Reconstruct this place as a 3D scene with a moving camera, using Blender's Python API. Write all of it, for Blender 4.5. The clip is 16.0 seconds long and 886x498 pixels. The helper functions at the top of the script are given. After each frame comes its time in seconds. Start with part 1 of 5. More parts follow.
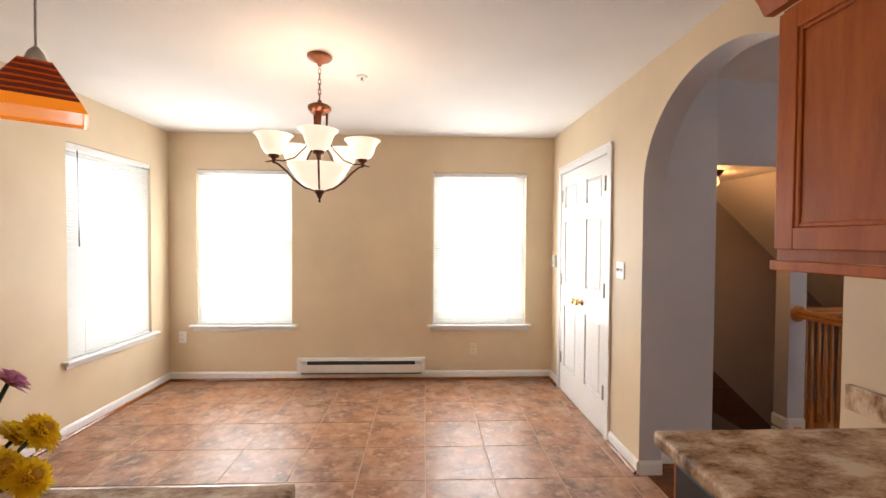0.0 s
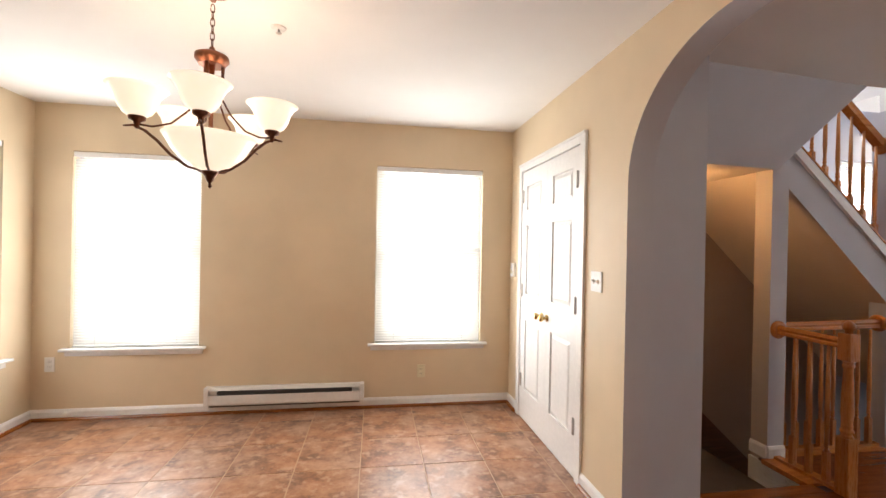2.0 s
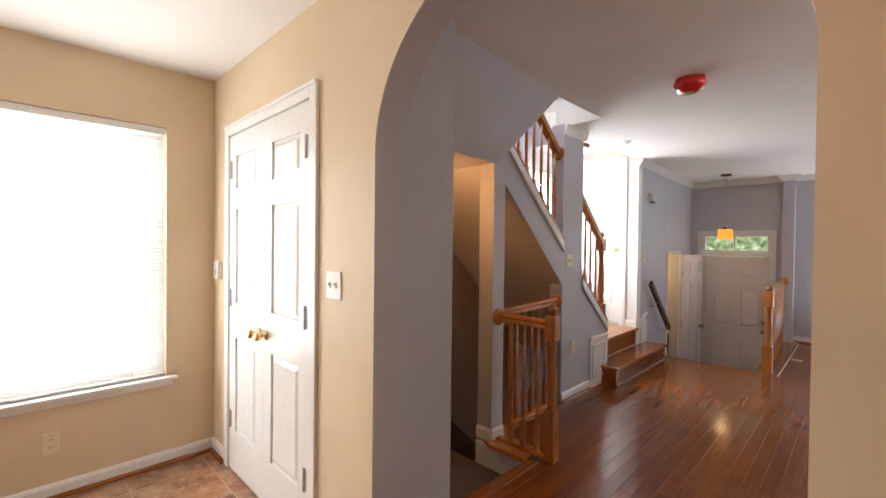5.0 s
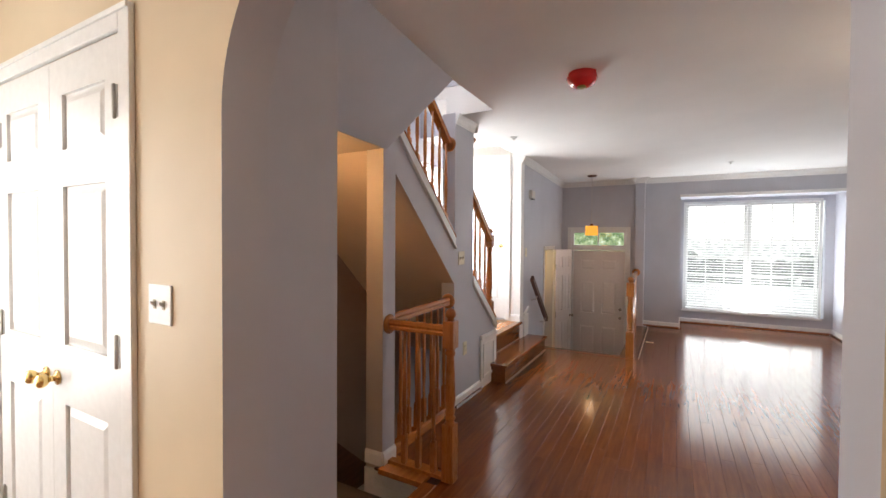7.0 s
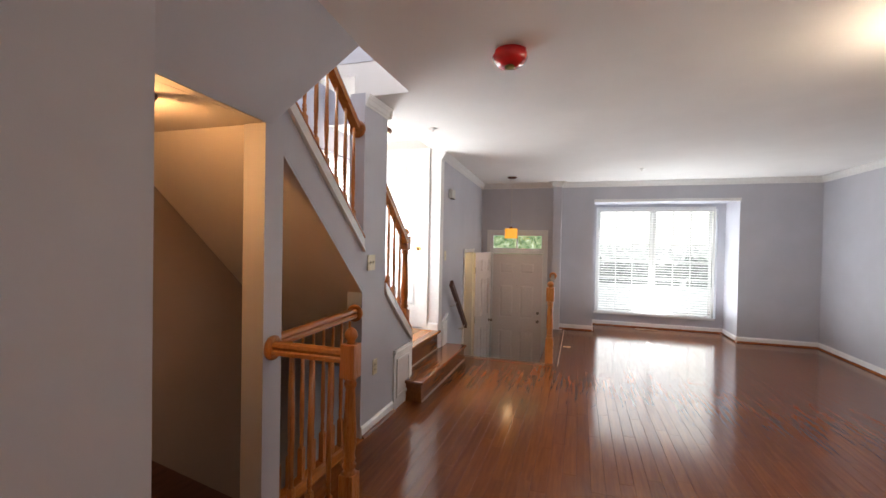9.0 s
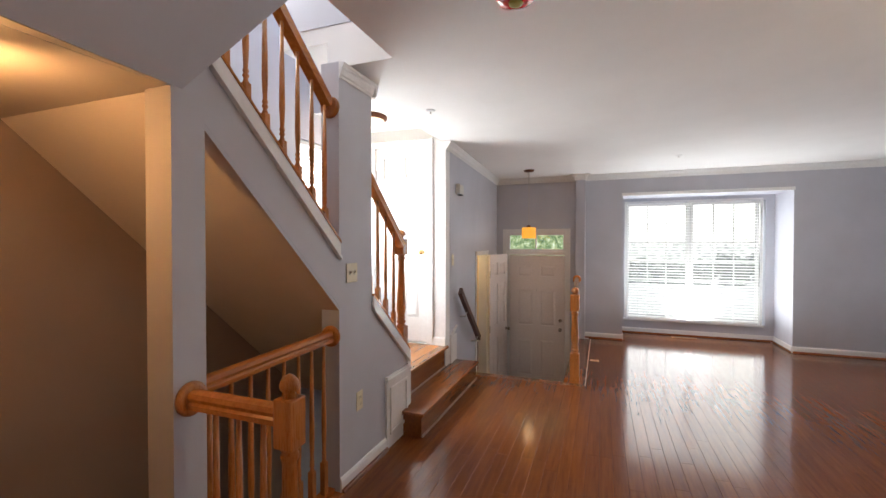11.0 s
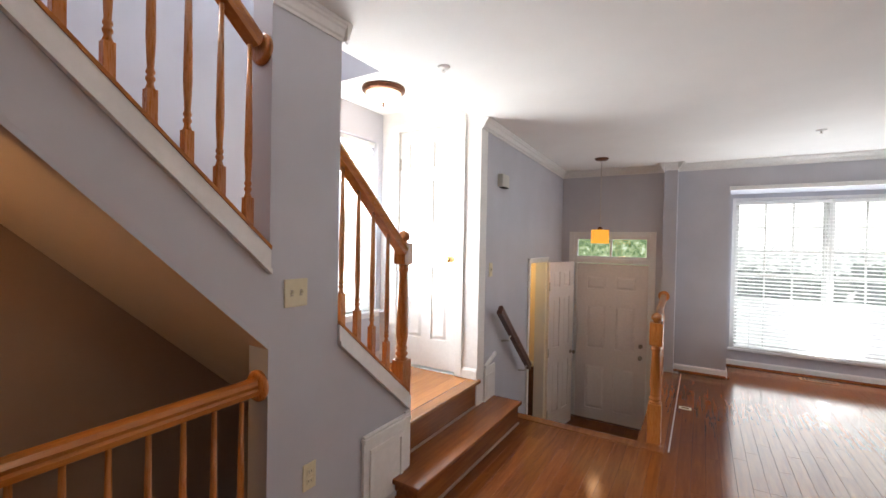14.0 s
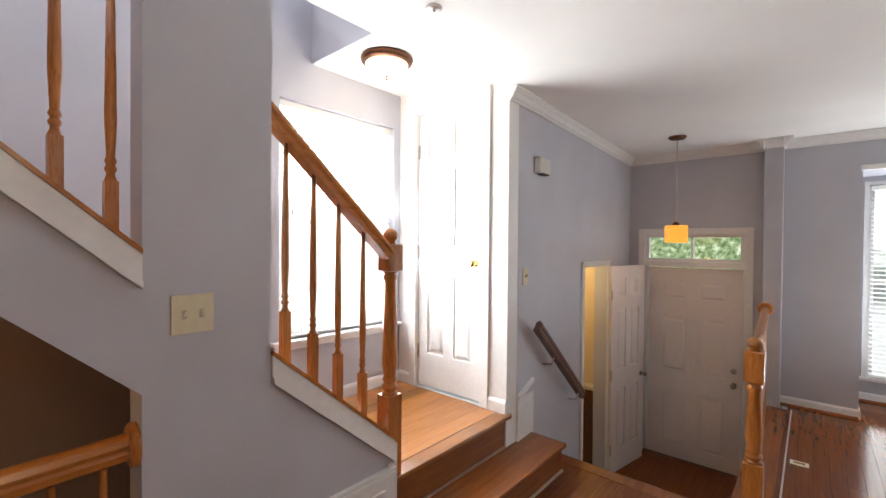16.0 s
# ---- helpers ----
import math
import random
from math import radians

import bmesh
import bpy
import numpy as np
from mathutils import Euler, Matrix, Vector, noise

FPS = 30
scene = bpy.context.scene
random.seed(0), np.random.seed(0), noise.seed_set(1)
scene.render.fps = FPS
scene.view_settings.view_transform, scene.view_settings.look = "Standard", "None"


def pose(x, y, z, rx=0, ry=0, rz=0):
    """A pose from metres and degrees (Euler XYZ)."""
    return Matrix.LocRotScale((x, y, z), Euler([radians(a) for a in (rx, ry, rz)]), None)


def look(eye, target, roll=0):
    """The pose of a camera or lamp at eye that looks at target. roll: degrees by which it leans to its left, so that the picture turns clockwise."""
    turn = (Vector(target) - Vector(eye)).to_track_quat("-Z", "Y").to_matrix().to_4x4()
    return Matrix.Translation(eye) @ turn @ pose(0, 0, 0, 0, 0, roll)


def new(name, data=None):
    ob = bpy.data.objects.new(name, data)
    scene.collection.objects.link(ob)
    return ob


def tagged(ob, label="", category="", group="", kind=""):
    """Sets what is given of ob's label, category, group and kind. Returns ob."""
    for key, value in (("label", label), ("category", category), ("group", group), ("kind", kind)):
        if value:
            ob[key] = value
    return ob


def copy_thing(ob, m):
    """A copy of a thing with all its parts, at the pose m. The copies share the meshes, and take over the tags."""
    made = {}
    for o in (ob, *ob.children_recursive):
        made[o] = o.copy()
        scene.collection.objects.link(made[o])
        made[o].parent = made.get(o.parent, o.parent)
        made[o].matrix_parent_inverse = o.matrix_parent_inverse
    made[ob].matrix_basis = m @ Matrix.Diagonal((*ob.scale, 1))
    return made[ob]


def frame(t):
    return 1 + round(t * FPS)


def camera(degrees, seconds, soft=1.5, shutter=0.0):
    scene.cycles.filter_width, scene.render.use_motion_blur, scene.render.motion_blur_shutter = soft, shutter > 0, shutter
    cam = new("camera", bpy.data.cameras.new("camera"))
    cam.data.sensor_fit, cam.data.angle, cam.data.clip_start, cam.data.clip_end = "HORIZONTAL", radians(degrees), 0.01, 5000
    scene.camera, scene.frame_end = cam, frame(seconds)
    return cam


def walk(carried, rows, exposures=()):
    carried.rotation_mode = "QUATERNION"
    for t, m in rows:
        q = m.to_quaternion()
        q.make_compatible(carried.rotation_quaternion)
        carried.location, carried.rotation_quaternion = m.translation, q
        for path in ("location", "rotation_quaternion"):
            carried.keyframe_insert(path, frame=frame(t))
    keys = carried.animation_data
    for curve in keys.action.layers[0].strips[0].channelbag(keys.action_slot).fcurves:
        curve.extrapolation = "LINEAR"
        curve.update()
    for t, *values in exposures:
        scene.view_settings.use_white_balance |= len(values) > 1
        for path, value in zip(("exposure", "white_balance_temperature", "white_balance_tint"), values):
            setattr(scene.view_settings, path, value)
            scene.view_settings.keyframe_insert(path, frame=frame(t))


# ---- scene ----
cam = camera(92.7, 16.0)
PATH = [
    (0, (0.285, 0.192, 1.424), (0.372, 2.19, 1.381), 0.4),
    (0.5, (0.276, 0.338, 1.426), (0.391, 2.335, 1.384), 0.6),
    (1, (0.302, 0.482, 1.417), (0.443, 2.477, 1.39), 1.0),
    (1.5, (0.329, 0.616, 1.415), (0.565, 2.602, 1.404), 1.2),
    (2, (0.362, 0.762, 1.404), (0.682, 2.736, 1.398), 1.1),
    (2.5, (0.387, 0.892, 1.406), (0.82, 2.845, 1.405), 1.0),
    (3, (0.44, 1.013, 1.411), (1.054, 2.917, 1.407), 0.7),
    (3.5, (0.497, 1.139, 1.412), (1.353, 2.947, 1.398), 0.3),
    (4, (0.557, 1.237, 1.41), (1.624, 2.928, 1.385), 0.5),
    (4.5, (0.614, 1.321, 1.41), (1.882, 2.868, 1.383), 0.6),
    (7, (0.924, 1.677, 1.421), (2.678, 2.636, 1.378), 0.4),
    (7.5, (1.029, 1.722, 1.432), (2.850, 2.549, 1.381), 0.1),
    (8, (1.137, 1.753, 1.424), (2.999, 2.482, 1.376), 0.0),
    (8.5, (1.261, 1.791, 1.432), (3.15, 2.447, 1.391), 0.5),
    (9, (1.375, 1.818, 1.425), (3.278, 2.432, 1.394), 1.1),
    (11.5, (2.194, 1.887, 1.45), (4.046, 2.643, 1.421), -0.2),
    (12, (2.359, 1.894, 1.457), (4.184, 2.712, 1.427), -0.1),
    (12.5, (2.5, 1.905, 1.466), (4.293, 2.789, 1.437), 0.6),
    (13, (2.667, 1.905, 1.465), (4.418, 2.87, 1.433), 1.0),
    (13.5, (2.848, 1.872, 1.479), (4.574, 2.882, 1.449), 0.9),
    (14, (3.029, 1.867, 1.482), (4.736, 2.908, 1.453), 1.1),
    (14.5, (3.204, 1.871, 1.482), (4.878, 2.965, 1.46), 1.1),
    (15, (3.376, 1.881, 1.476), (5.015, 3.028, 1.462), 1.0),
    (15.5, (3.572, 1.889, 1.479), (5.148, 3.121, 1.459), 0.6),
    (16, (3.746, 1.912, 1.477), (5.253, 3.227, 1.454), 0.5),
]
walk(cam, [(t, look(eye, target, roll)) for t, eye, target, roll in PATH], [(0.0, 0.88), (16.0, 0.88)])

# ---- world, lights ----
X_WIN_W, Y_WIN_N = -2.25, 4.50
world = bpy.data.worlds.new("world")
scene.world = world
world.use_nodes = True
wn = world.node_tree
sky = wn.nodes.new("ShaderNodeTexSky")
sky.sky_type, sky.sun_disc = "NISHITA", False
sky.sun_elevation, sky.sun_rotation = radians(55), radians(180)
wn.links.new(sky.outputs[0], wn.nodes["Background"].inputs[0])
wn.nodes["Background"].inputs[1].default_value = 0.12


def lamp(name, kind, m, energy, colour=(1, 1, 1), **settings):
    data = bpy.data.lights.new(name, kind)
    data.energy, data.color = energy, colour
    if "size" in settings:
        data.shape, data.size, data.size_y = "RECTANGLE", settings["size"][0], settings["size"][1]
    if "radius" in settings:
        data.shadow_soft_size = settings["radius"]
    if "angle" in settings:
        data.angle = radians(settings["angle"])
    ob = new(name, data)
    ob.matrix_world = m
    return ob


# the sun stands over the blind south wall, so only sky light comes in
lamp("sun", "SUN", look((0, 0, 20), (0, 14, 0)), 2.5, (1, 0.95, 0.86), angle=0.5)
# sky light behind the blinds and in the window openings
DAY, COOL = (1, 0.99, 0.975), (0.935, 0.97, 1.0)
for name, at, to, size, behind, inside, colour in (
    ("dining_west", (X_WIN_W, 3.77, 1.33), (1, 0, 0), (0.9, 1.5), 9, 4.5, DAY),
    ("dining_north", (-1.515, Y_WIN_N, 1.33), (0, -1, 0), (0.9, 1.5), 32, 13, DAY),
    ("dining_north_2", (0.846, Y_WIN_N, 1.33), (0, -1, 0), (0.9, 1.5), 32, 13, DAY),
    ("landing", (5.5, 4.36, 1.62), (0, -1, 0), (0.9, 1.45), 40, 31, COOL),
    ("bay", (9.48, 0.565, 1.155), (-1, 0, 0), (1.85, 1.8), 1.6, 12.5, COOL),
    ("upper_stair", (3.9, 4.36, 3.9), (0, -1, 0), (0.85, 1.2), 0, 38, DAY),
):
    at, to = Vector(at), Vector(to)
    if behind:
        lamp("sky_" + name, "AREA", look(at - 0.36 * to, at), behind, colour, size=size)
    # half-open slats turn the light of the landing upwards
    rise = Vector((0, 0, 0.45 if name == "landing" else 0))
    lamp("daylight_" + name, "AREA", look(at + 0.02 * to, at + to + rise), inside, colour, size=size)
# open sky above the bay window falls on its slats and sashes
lamp("sky_over_bay", "AREA", look((10.0, 0.565, 3.6), (9.5, 0.565, 1.0)), 105, COOL, size=(2.2, 0.6))
# lamp added over the bay sill brightens the ceiling, as if off the open slats
lamp("bay_ceiling_fill", "AREA", look((9.10, 0.565, 0.26), (8.95, 0.565, 2.0)), 38, COOL, size=(0.45, 1.8))

# ---- materials ----
def nodes_of(mat):
    mat.use_nodes = True
    return mat.node_tree, mat.node_tree.nodes["Principled BSDF"]


def coords(tree, scale=(1, 1, 1), kind="Object"):
    tc = tree.nodes.new("ShaderNodeTexCoord")
    mp = tree.nodes.new("ShaderNodeMapping")
    mp.inputs["Scale"].default_value = scale
    tree.links.new(tc.outputs[kind], mp.inputs[0])
    return mp.outputs[0]


def noise_tex(tree, vec, scale, detail=4, rough=0.55):
    n = tree.nodes.new("ShaderNodeTexNoise")
    n.inputs["Scale"].default_value, n.inputs["Detail"].default_value, n.inputs["Roughness"].default_value = scale, detail, rough
    tree.links.new(vec, n.inputs["Vector"])
    return n.outputs["Fac"]


def ramp(tree, fac, stops):
    r = tree.nodes.new("ShaderNodeValToRGB")
    els = r.color_ramp.elements
    while len(els) < len(stops):
        els.new(0.5)
    for e, (p, c) in zip(els, stops):
        e.position, e.color = p, (*c, 1)
    tree.links.new(fac, r.inputs[0])
    return r.outputs[0]


def bump(tree, bsdf, height, strength, distance=0.002):
    b = tree.nodes.new("ShaderNodeBump")
    b.inputs["Strength"].default_value, b.inputs["Distance"].default_value = strength, distance
    tree.links.new(height, b.inputs["Height"])
    tree.links.new(b.outputs[0], bsdf.inputs["Normal"])


def mix(tree, fac, a, b, mode="MIX"):
    m = tree.nodes.new("ShaderNodeMix")
    m.data_type, m.blend_type = "RGBA", mode
    for value, sock in ((fac, m.inputs[0]), (a, m.inputs[6]), (b, m.inputs[7])):
        if isinstance(value, bpy.types.NodeSocket):
            tree.links.new(value, sock)
        elif isinstance(value, tuple):
            sock.default_value = (*value, 1)
        else:
            sock.default_value = value
    return m.outputs[2]


def maths(tree, op, a, b=0.0):
    m = tree.nodes.new("ShaderNodeMath")
    m.operation = op
    for value, sock in ((a, m.inputs[0]), (b, m.inputs[1])):
        if isinstance(value, bpy.types.NodeSocket):
            tree.links.new(value, sock)
        else:
            sock.default_value = value
    return m.outputs[0]


def paint(name, colour, rough=0.55, spread=0.06, grain=0.25):
    """Rolled wall paint: fine stipple, faint patches."""
    mat = bpy.data.materials.new(name)
    tree, bsdf = nodes_of(mat)
    v = coords(tree)
    patch = noise_tex(tree, v, 1.7, 3)
    dark = tuple(c * (1 - spread) for c in colour)
    light = tuple(min(1, c * (1 + spread)) for c in colour)
    tree.links.new(ramp(tree, patch, [(0.3, dark), (0.7, light)]), bsdf.inputs["Base Color"])
    fine = noise_tex(tree, v, 240, 2)
    bump(tree, bsdf, fine, grain, 0.0008)
    bsdf.inputs["Roughness"].default_value = rough
    return mat


def wood(name, dark, light, rough=0.3, along="x", coat=0.3, stretch=14.0, spread=0.3):
    """Stained, varnished wood with the grain along one axis; each piece takes its own shade."""
    mat = bpy.data.materials.new(name)
    tree, bsdf = nodes_of(mat)
    scale = {"x": (1, stretch, stretch), "y": (stretch, 1, stretch), "z": (stretch, stretch, 1)}[along]
    info = tree.nodes.new("ShaderNodeObjectInfo")
    v = coords(tree, scale)
    geo = tree.nodes.new("ShaderNodeNewGeometry")
    chance = maths(tree, "FRACT", maths(tree, "ADD", info.outputs["Random"], geo.outputs["Random Per Island"]))
    off = tree.nodes.new("ShaderNodeVectorMath")
    off.operation = "ADD"
    tree.links.new(v, off.inputs[0])
    tree.links.new(maths(tree, "MULTIPLY", chance, 37.0), off.inputs[1])
    grain = noise_tex(tree, off.outputs[0], 3.0, 8, 0.62)
    fine = noise_tex(tree, off.outputs[0], 16.0, 5, 0.7)
    both = maths(tree, "ADD", maths(tree, "MULTIPLY", grain, 0.7), maths(tree, "MULTIPLY", fine, 0.3))
    base = ramp(tree, both, [(0.32, dark), (0.68, light)])
    shade = maths(tree, "ADD", 1.0 - 0.55 * spread, maths(tree, "MULTIPLY", chance, spread))
    comb = tree.nodes.new("ShaderNodeCombineColor")
    for i in range(3):
        tree.links.new(shade, comb.inputs[i])
    tree.links.new(mix(tree, 1.0, base, comb.outputs[0], "MULTIPLY"), bsdf.inputs["Base Color"])
    tree.links.new(maths(tree, "ADD", rough - 0.06, maths(tree, "MULTIPLY", fine, 0.12)), bsdf.inputs["Roughness"])
    bump(tree, bsdf, fine, 0.12, 0.0006)
    bsdf.inputs["Coat Weight"].default_value, bsdf.inputs["Coat Roughness"].default_value = coat, 0.12
    return mat


def metal(name, colour, rough=0.3, dirt=0.15):
    mat = bpy.data.materials.new(name)
    tree, bsdf = nodes_of(mat)
    n = noise_tex(tree, coords(tree), 60, 4)
    tree.links.new(ramp(tree, n, [(0.3, tuple(c * (1 - dirt) for c in colour)), (0.7, colour)]), bsdf.inputs["Base Color"])
    tree.links.new(maths(tree, "ADD", rough, maths(tree, "MULTIPLY", n, 0.12)), bsdf.inputs["Roughness"])
    bsdf.inputs["Metallic"].default_value = 1.0
    return mat


def plain(name, colour, rough=0.5, **extra):
    mat = bpy.data.materials.new(name)
    tree, bsdf = nodes_of(mat)
    n = noise_tex(tree, coords(tree), 30, 4)
    tree.links.new(ramp(tree, n, [(0.3, tuple(c * 0.93 for c in colour)), (0.7, colour)]), bsdf.inputs["Base Color"])
    bsdf.inputs["Roughness"].default_value = rough
    for key, value in extra.items():
        bsdf.inputs[key.replace("_", " ")].default_value = value
    return mat


def glow(name, colour, strength, base=(0.8, 0.75, 0.65)):
    """Lit lamp glass: milky, gives off light, a little uneven."""
    mat = bpy.data.materials.new(name)
    tree, bsdf = nodes_of(mat)
    n = noise_tex(tree, coords(tree), 14, 3)
    tree.links.new(ramp(tree, n, [(0.25, tuple(c * 0.8 for c in colour)), (0.75, colour)]), bsdf.inputs["Emission Color"])
    bsdf.inputs["Base Color"].default_value = (*base, 1)
    bsdf.inputs["Emission Strength"].default_value = strength
    bsdf.inputs["Roughness"].default_value = 0.25
    return mat


CREAM = paint("cream_wall_paint", (0.68, 0.555, 0.385))
GREY = paint("grey_wall_paint", (0.503, 0.510, 0.562))
WHITE_CEILING = paint("white_ceiling_paint", (0.80, 0.79, 0.77), 0.8, 0.03, 0.4)
TRIM = plain("white_trim_gloss", (0.80, 0.80, 0.79), 0.32)
DOOR_WHITE = plain("white_door_paint", (0.78, 0.78, 0.77), 0.38)
DOOR_GREY = plain("greyed_white_door_paint", (0.76, 0.71, 0.685), 0.42)
OAK = wood("honey_oak", (0.32, 0.10, 0.017), (0.52, 0.20, 0.043), 0.28, "z")
OAK_X = wood("honey_oak_rail", (0.32, 0.10, 0.017), (0.52, 0.20, 0.043), 0.25, "x")
FLOOR_WOOD = wood("red_brown_floor_boards", (0.115, 0.030, 0.006), (0.225, 0.066, 0.014), 0.13, "x", 0.0, 14.0, 0.22)
FLOOR_WOOD.node_tree.nodes["Principled BSDF"].inputs["Specular IOR Level"].default_value = 0.3
STEP_WOOD = wood("red_brown_stair_wood", (0.165, 0.046, 0.009), (0.29, 0.094, 0.020), 0.16, "x", 0.2)
LANDING_WOOD = wood("light_landing_boards", (0.27, 0.093, 0.018), (0.46, 0.185, 0.044), 0.2, "x", 0.2, 14.0, 0.6)
DARK_WOOD = wood("dark_walnut_rail", (0.06, 0.02, 0.012), (0.15, 0.055, 0.03), 0.35, "x", 0.2)
CHERRY = wood("cherry_cabinet", (0.31, 0.066, 0.011), (0.48, 0.128, 0.023), 0.42, "z", 0.05, 9.0, 0.1)
CHERRY.node_tree.nodes["Principled BSDF"].inputs["Specular IOR Level"].default_value = 0.2
BRASS = metal("polished_brass", (0.85, 0.62, 0.26), 0.15)
NICKEL = metal("satin_nickel", (0.62, 0.59, 0.55), 0.28)
# nickel again, its colour darkened for the shading on the foyer knobs
SHADED_NICKEL = metal("shaded_nickel", (0.36, 0.32, 0.27), 0.22, 0.3)
HINGE = metal("dull_steel_hinge", (0.52, 0.50, 0.47), 0.4)
BRONZE = metal("rubbed_bronze", (0.17, 0.075, 0.045), 0.38, 0.4)
COPPER = metal("antique_copper", (0.28, 0.115, 0.065), 0.34, 0.3)
IVORY = plain("ivory_plastic", (0.72, 0.66, 0.47), 0.4)
WHITE_PLASTIC = plain("white_plastic", (0.80, 0.80, 0.78), 0.4)
BLACK = plain("black_enamel", (0.010, 0.010, 0.012), 0.4)
DARK_GAP = plain("dark_slot", (0.03, 0.03, 0.03), 0.7)
CARPET = paint("dark_brown_carpet", (0.085, 0.07, 0.06), 0.95, 0.3, 1.0)
HEATER = plain("white_enamelled_steel", (0.75, 0.74, 0.71), 0.35)


def make_tile():
    mat = bpy.data.materials.new("mottled_brown_tile")
    tree, bsdf = nodes_of(mat)
    info = tree.nodes.new("ShaderNodeObjectInfo")
    off = tree.nodes.new("ShaderNodeVectorMath")
    off.operation = "ADD"
    tree.links.new(coords(tree), off.inputs[0])
    tree.links.new(maths(tree, "MULTIPLY", info.outputs["Random"], 53.0), off.inputs[1])
    big = noise_tex(tree, off.outputs[0], 7.0, 5, 0.62)
    small = noise_tex(tree, off.outputs[0], 30.0, 6, 0.65)
    hue = noise_tex(tree, off.outputs[0], 3.2, 3, 0.5)
    fleck = noise_tex(tree, off.outputs[0], 15.0, 3, 0.5)
    both = maths(tree, "ADD", maths(tree, "MULTIPLY", big, 0.7), maths(tree, "MULTIPLY", small, 0.3))
    c = ramp(tree, both, [(0.37, (0.117, 0.061, 0.041)), (0.44, (0.216, 0.11, 0.068)), (0.51, (0.306, 0.171, 0.108)), (0.63, (0.414, 0.257, 0.171))])
    rusty = ramp(tree, both, [(0.38, (0.171, 0.068, 0.032)), (0.5, (0.324, 0.14, 0.065)), (0.64, (0.432, 0.225, 0.117))])
    c = mix(tree, ramp(tree, hue, [(0.40, (0, 0, 0)), (0.57, (0.8, 0.8, 0.8))]), c, rusty)
    c = mix(tree, ramp(tree, fleck, [(0.56, (0, 0, 0)), (0.70, (0.6, 0.6, 0.6))]), c, (0.486, 0.333, 0.234))
    tree.links.new(c, bsdf.inputs["Base Color"])
    tree.links.new(maths(tree, "ADD", 0.26, maths(tree, "MULTIPLY", small, 0.25)), bsdf.inputs["Roughness"])
    bump(tree, bsdf, both, 0.3, 0.002)
    return mat


def make_granite():
    mat = bpy.data.materials.new("brown_speckled_counter")
    tree, bsdf = nodes_of(mat)
    v = coords(tree, (1, 1.7, 1))
    big = noise_tex(tree, v, 9.0, 7, 0.68)
    small = noise_tex(tree, v, 60.0, 5, 0.7)
    both = maths(tree, "ADD", maths(tree, "MULTIPLY", big, 0.8), maths(tree, "MULTIPLY", small, 0.2))
    c = ramp(tree, both, [(0.36, (0.07, 0.035, 0.02)), (0.43, (0.27, 0.155, 0.085)), (0.50, (0.46, 0.31, 0.19)), (0.60, (0.68, 0.56, 0.42))])
    tree.links.new(c, bsdf.inputs["Base Color"])
    bsdf.inputs["Roughness"].default_value = 0.27
    bsdf.inputs["Specular IOR Level"].default_value = 0.3
    return mat


TILE, GRANITE = make_tile(), make_granite()
GROUT = plain("beige_grout", (0.50, 0.35, 0.235), 0.9)
# tan darkened for the shade down the cellar, warmed for its bulb
DIM_TAN = paint("dim_tan_cellar", (0.28, 0.20, 0.158))
# beige, darker than the grey walls, to dim bulb light on the post
DIM_BEIGE = paint("dim_beige_post", (0.40, 0.345, 0.305))
# ceiling colour lightened and warmed for the bulb light on it
LIT_CEILING = paint("lit_cellar_ceiling", (0.63, 0.51, 0.42), 0.8, 0.04, 0.4)


def make_glass(name, tint=(1, 1, 1), rough=0.0):
    mat = bpy.data.materials.new(name)
    tree, bsdf = nodes_of(mat)
    bsdf.inputs["Base Color"].default_value = (*tint, 1)
    bsdf.inputs["Transmission Weight"].default_value = 1.0
    bsdf.inputs["Roughness"].default_value = rough
    bsdf.inputs["IOR"].default_value = 1.45
    return mat


GLASS = make_glass("window_glass")


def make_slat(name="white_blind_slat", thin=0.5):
    """White plastic that lets some daylight through: thin slats, and sashes made to glow."""
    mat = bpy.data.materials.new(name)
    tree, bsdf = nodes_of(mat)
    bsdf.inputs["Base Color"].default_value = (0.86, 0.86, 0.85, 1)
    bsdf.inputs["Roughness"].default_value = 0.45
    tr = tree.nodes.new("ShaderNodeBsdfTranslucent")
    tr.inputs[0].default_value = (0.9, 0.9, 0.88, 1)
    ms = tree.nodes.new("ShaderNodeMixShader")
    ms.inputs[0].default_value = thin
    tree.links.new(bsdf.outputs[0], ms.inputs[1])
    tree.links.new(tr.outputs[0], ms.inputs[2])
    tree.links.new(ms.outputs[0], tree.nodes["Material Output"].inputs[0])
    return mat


SLAT = make_slat()
# solid sashes made translucent, so that the window's glare shows in them
LIT_SASH = make_slat("white_lit_sash", 0.3)


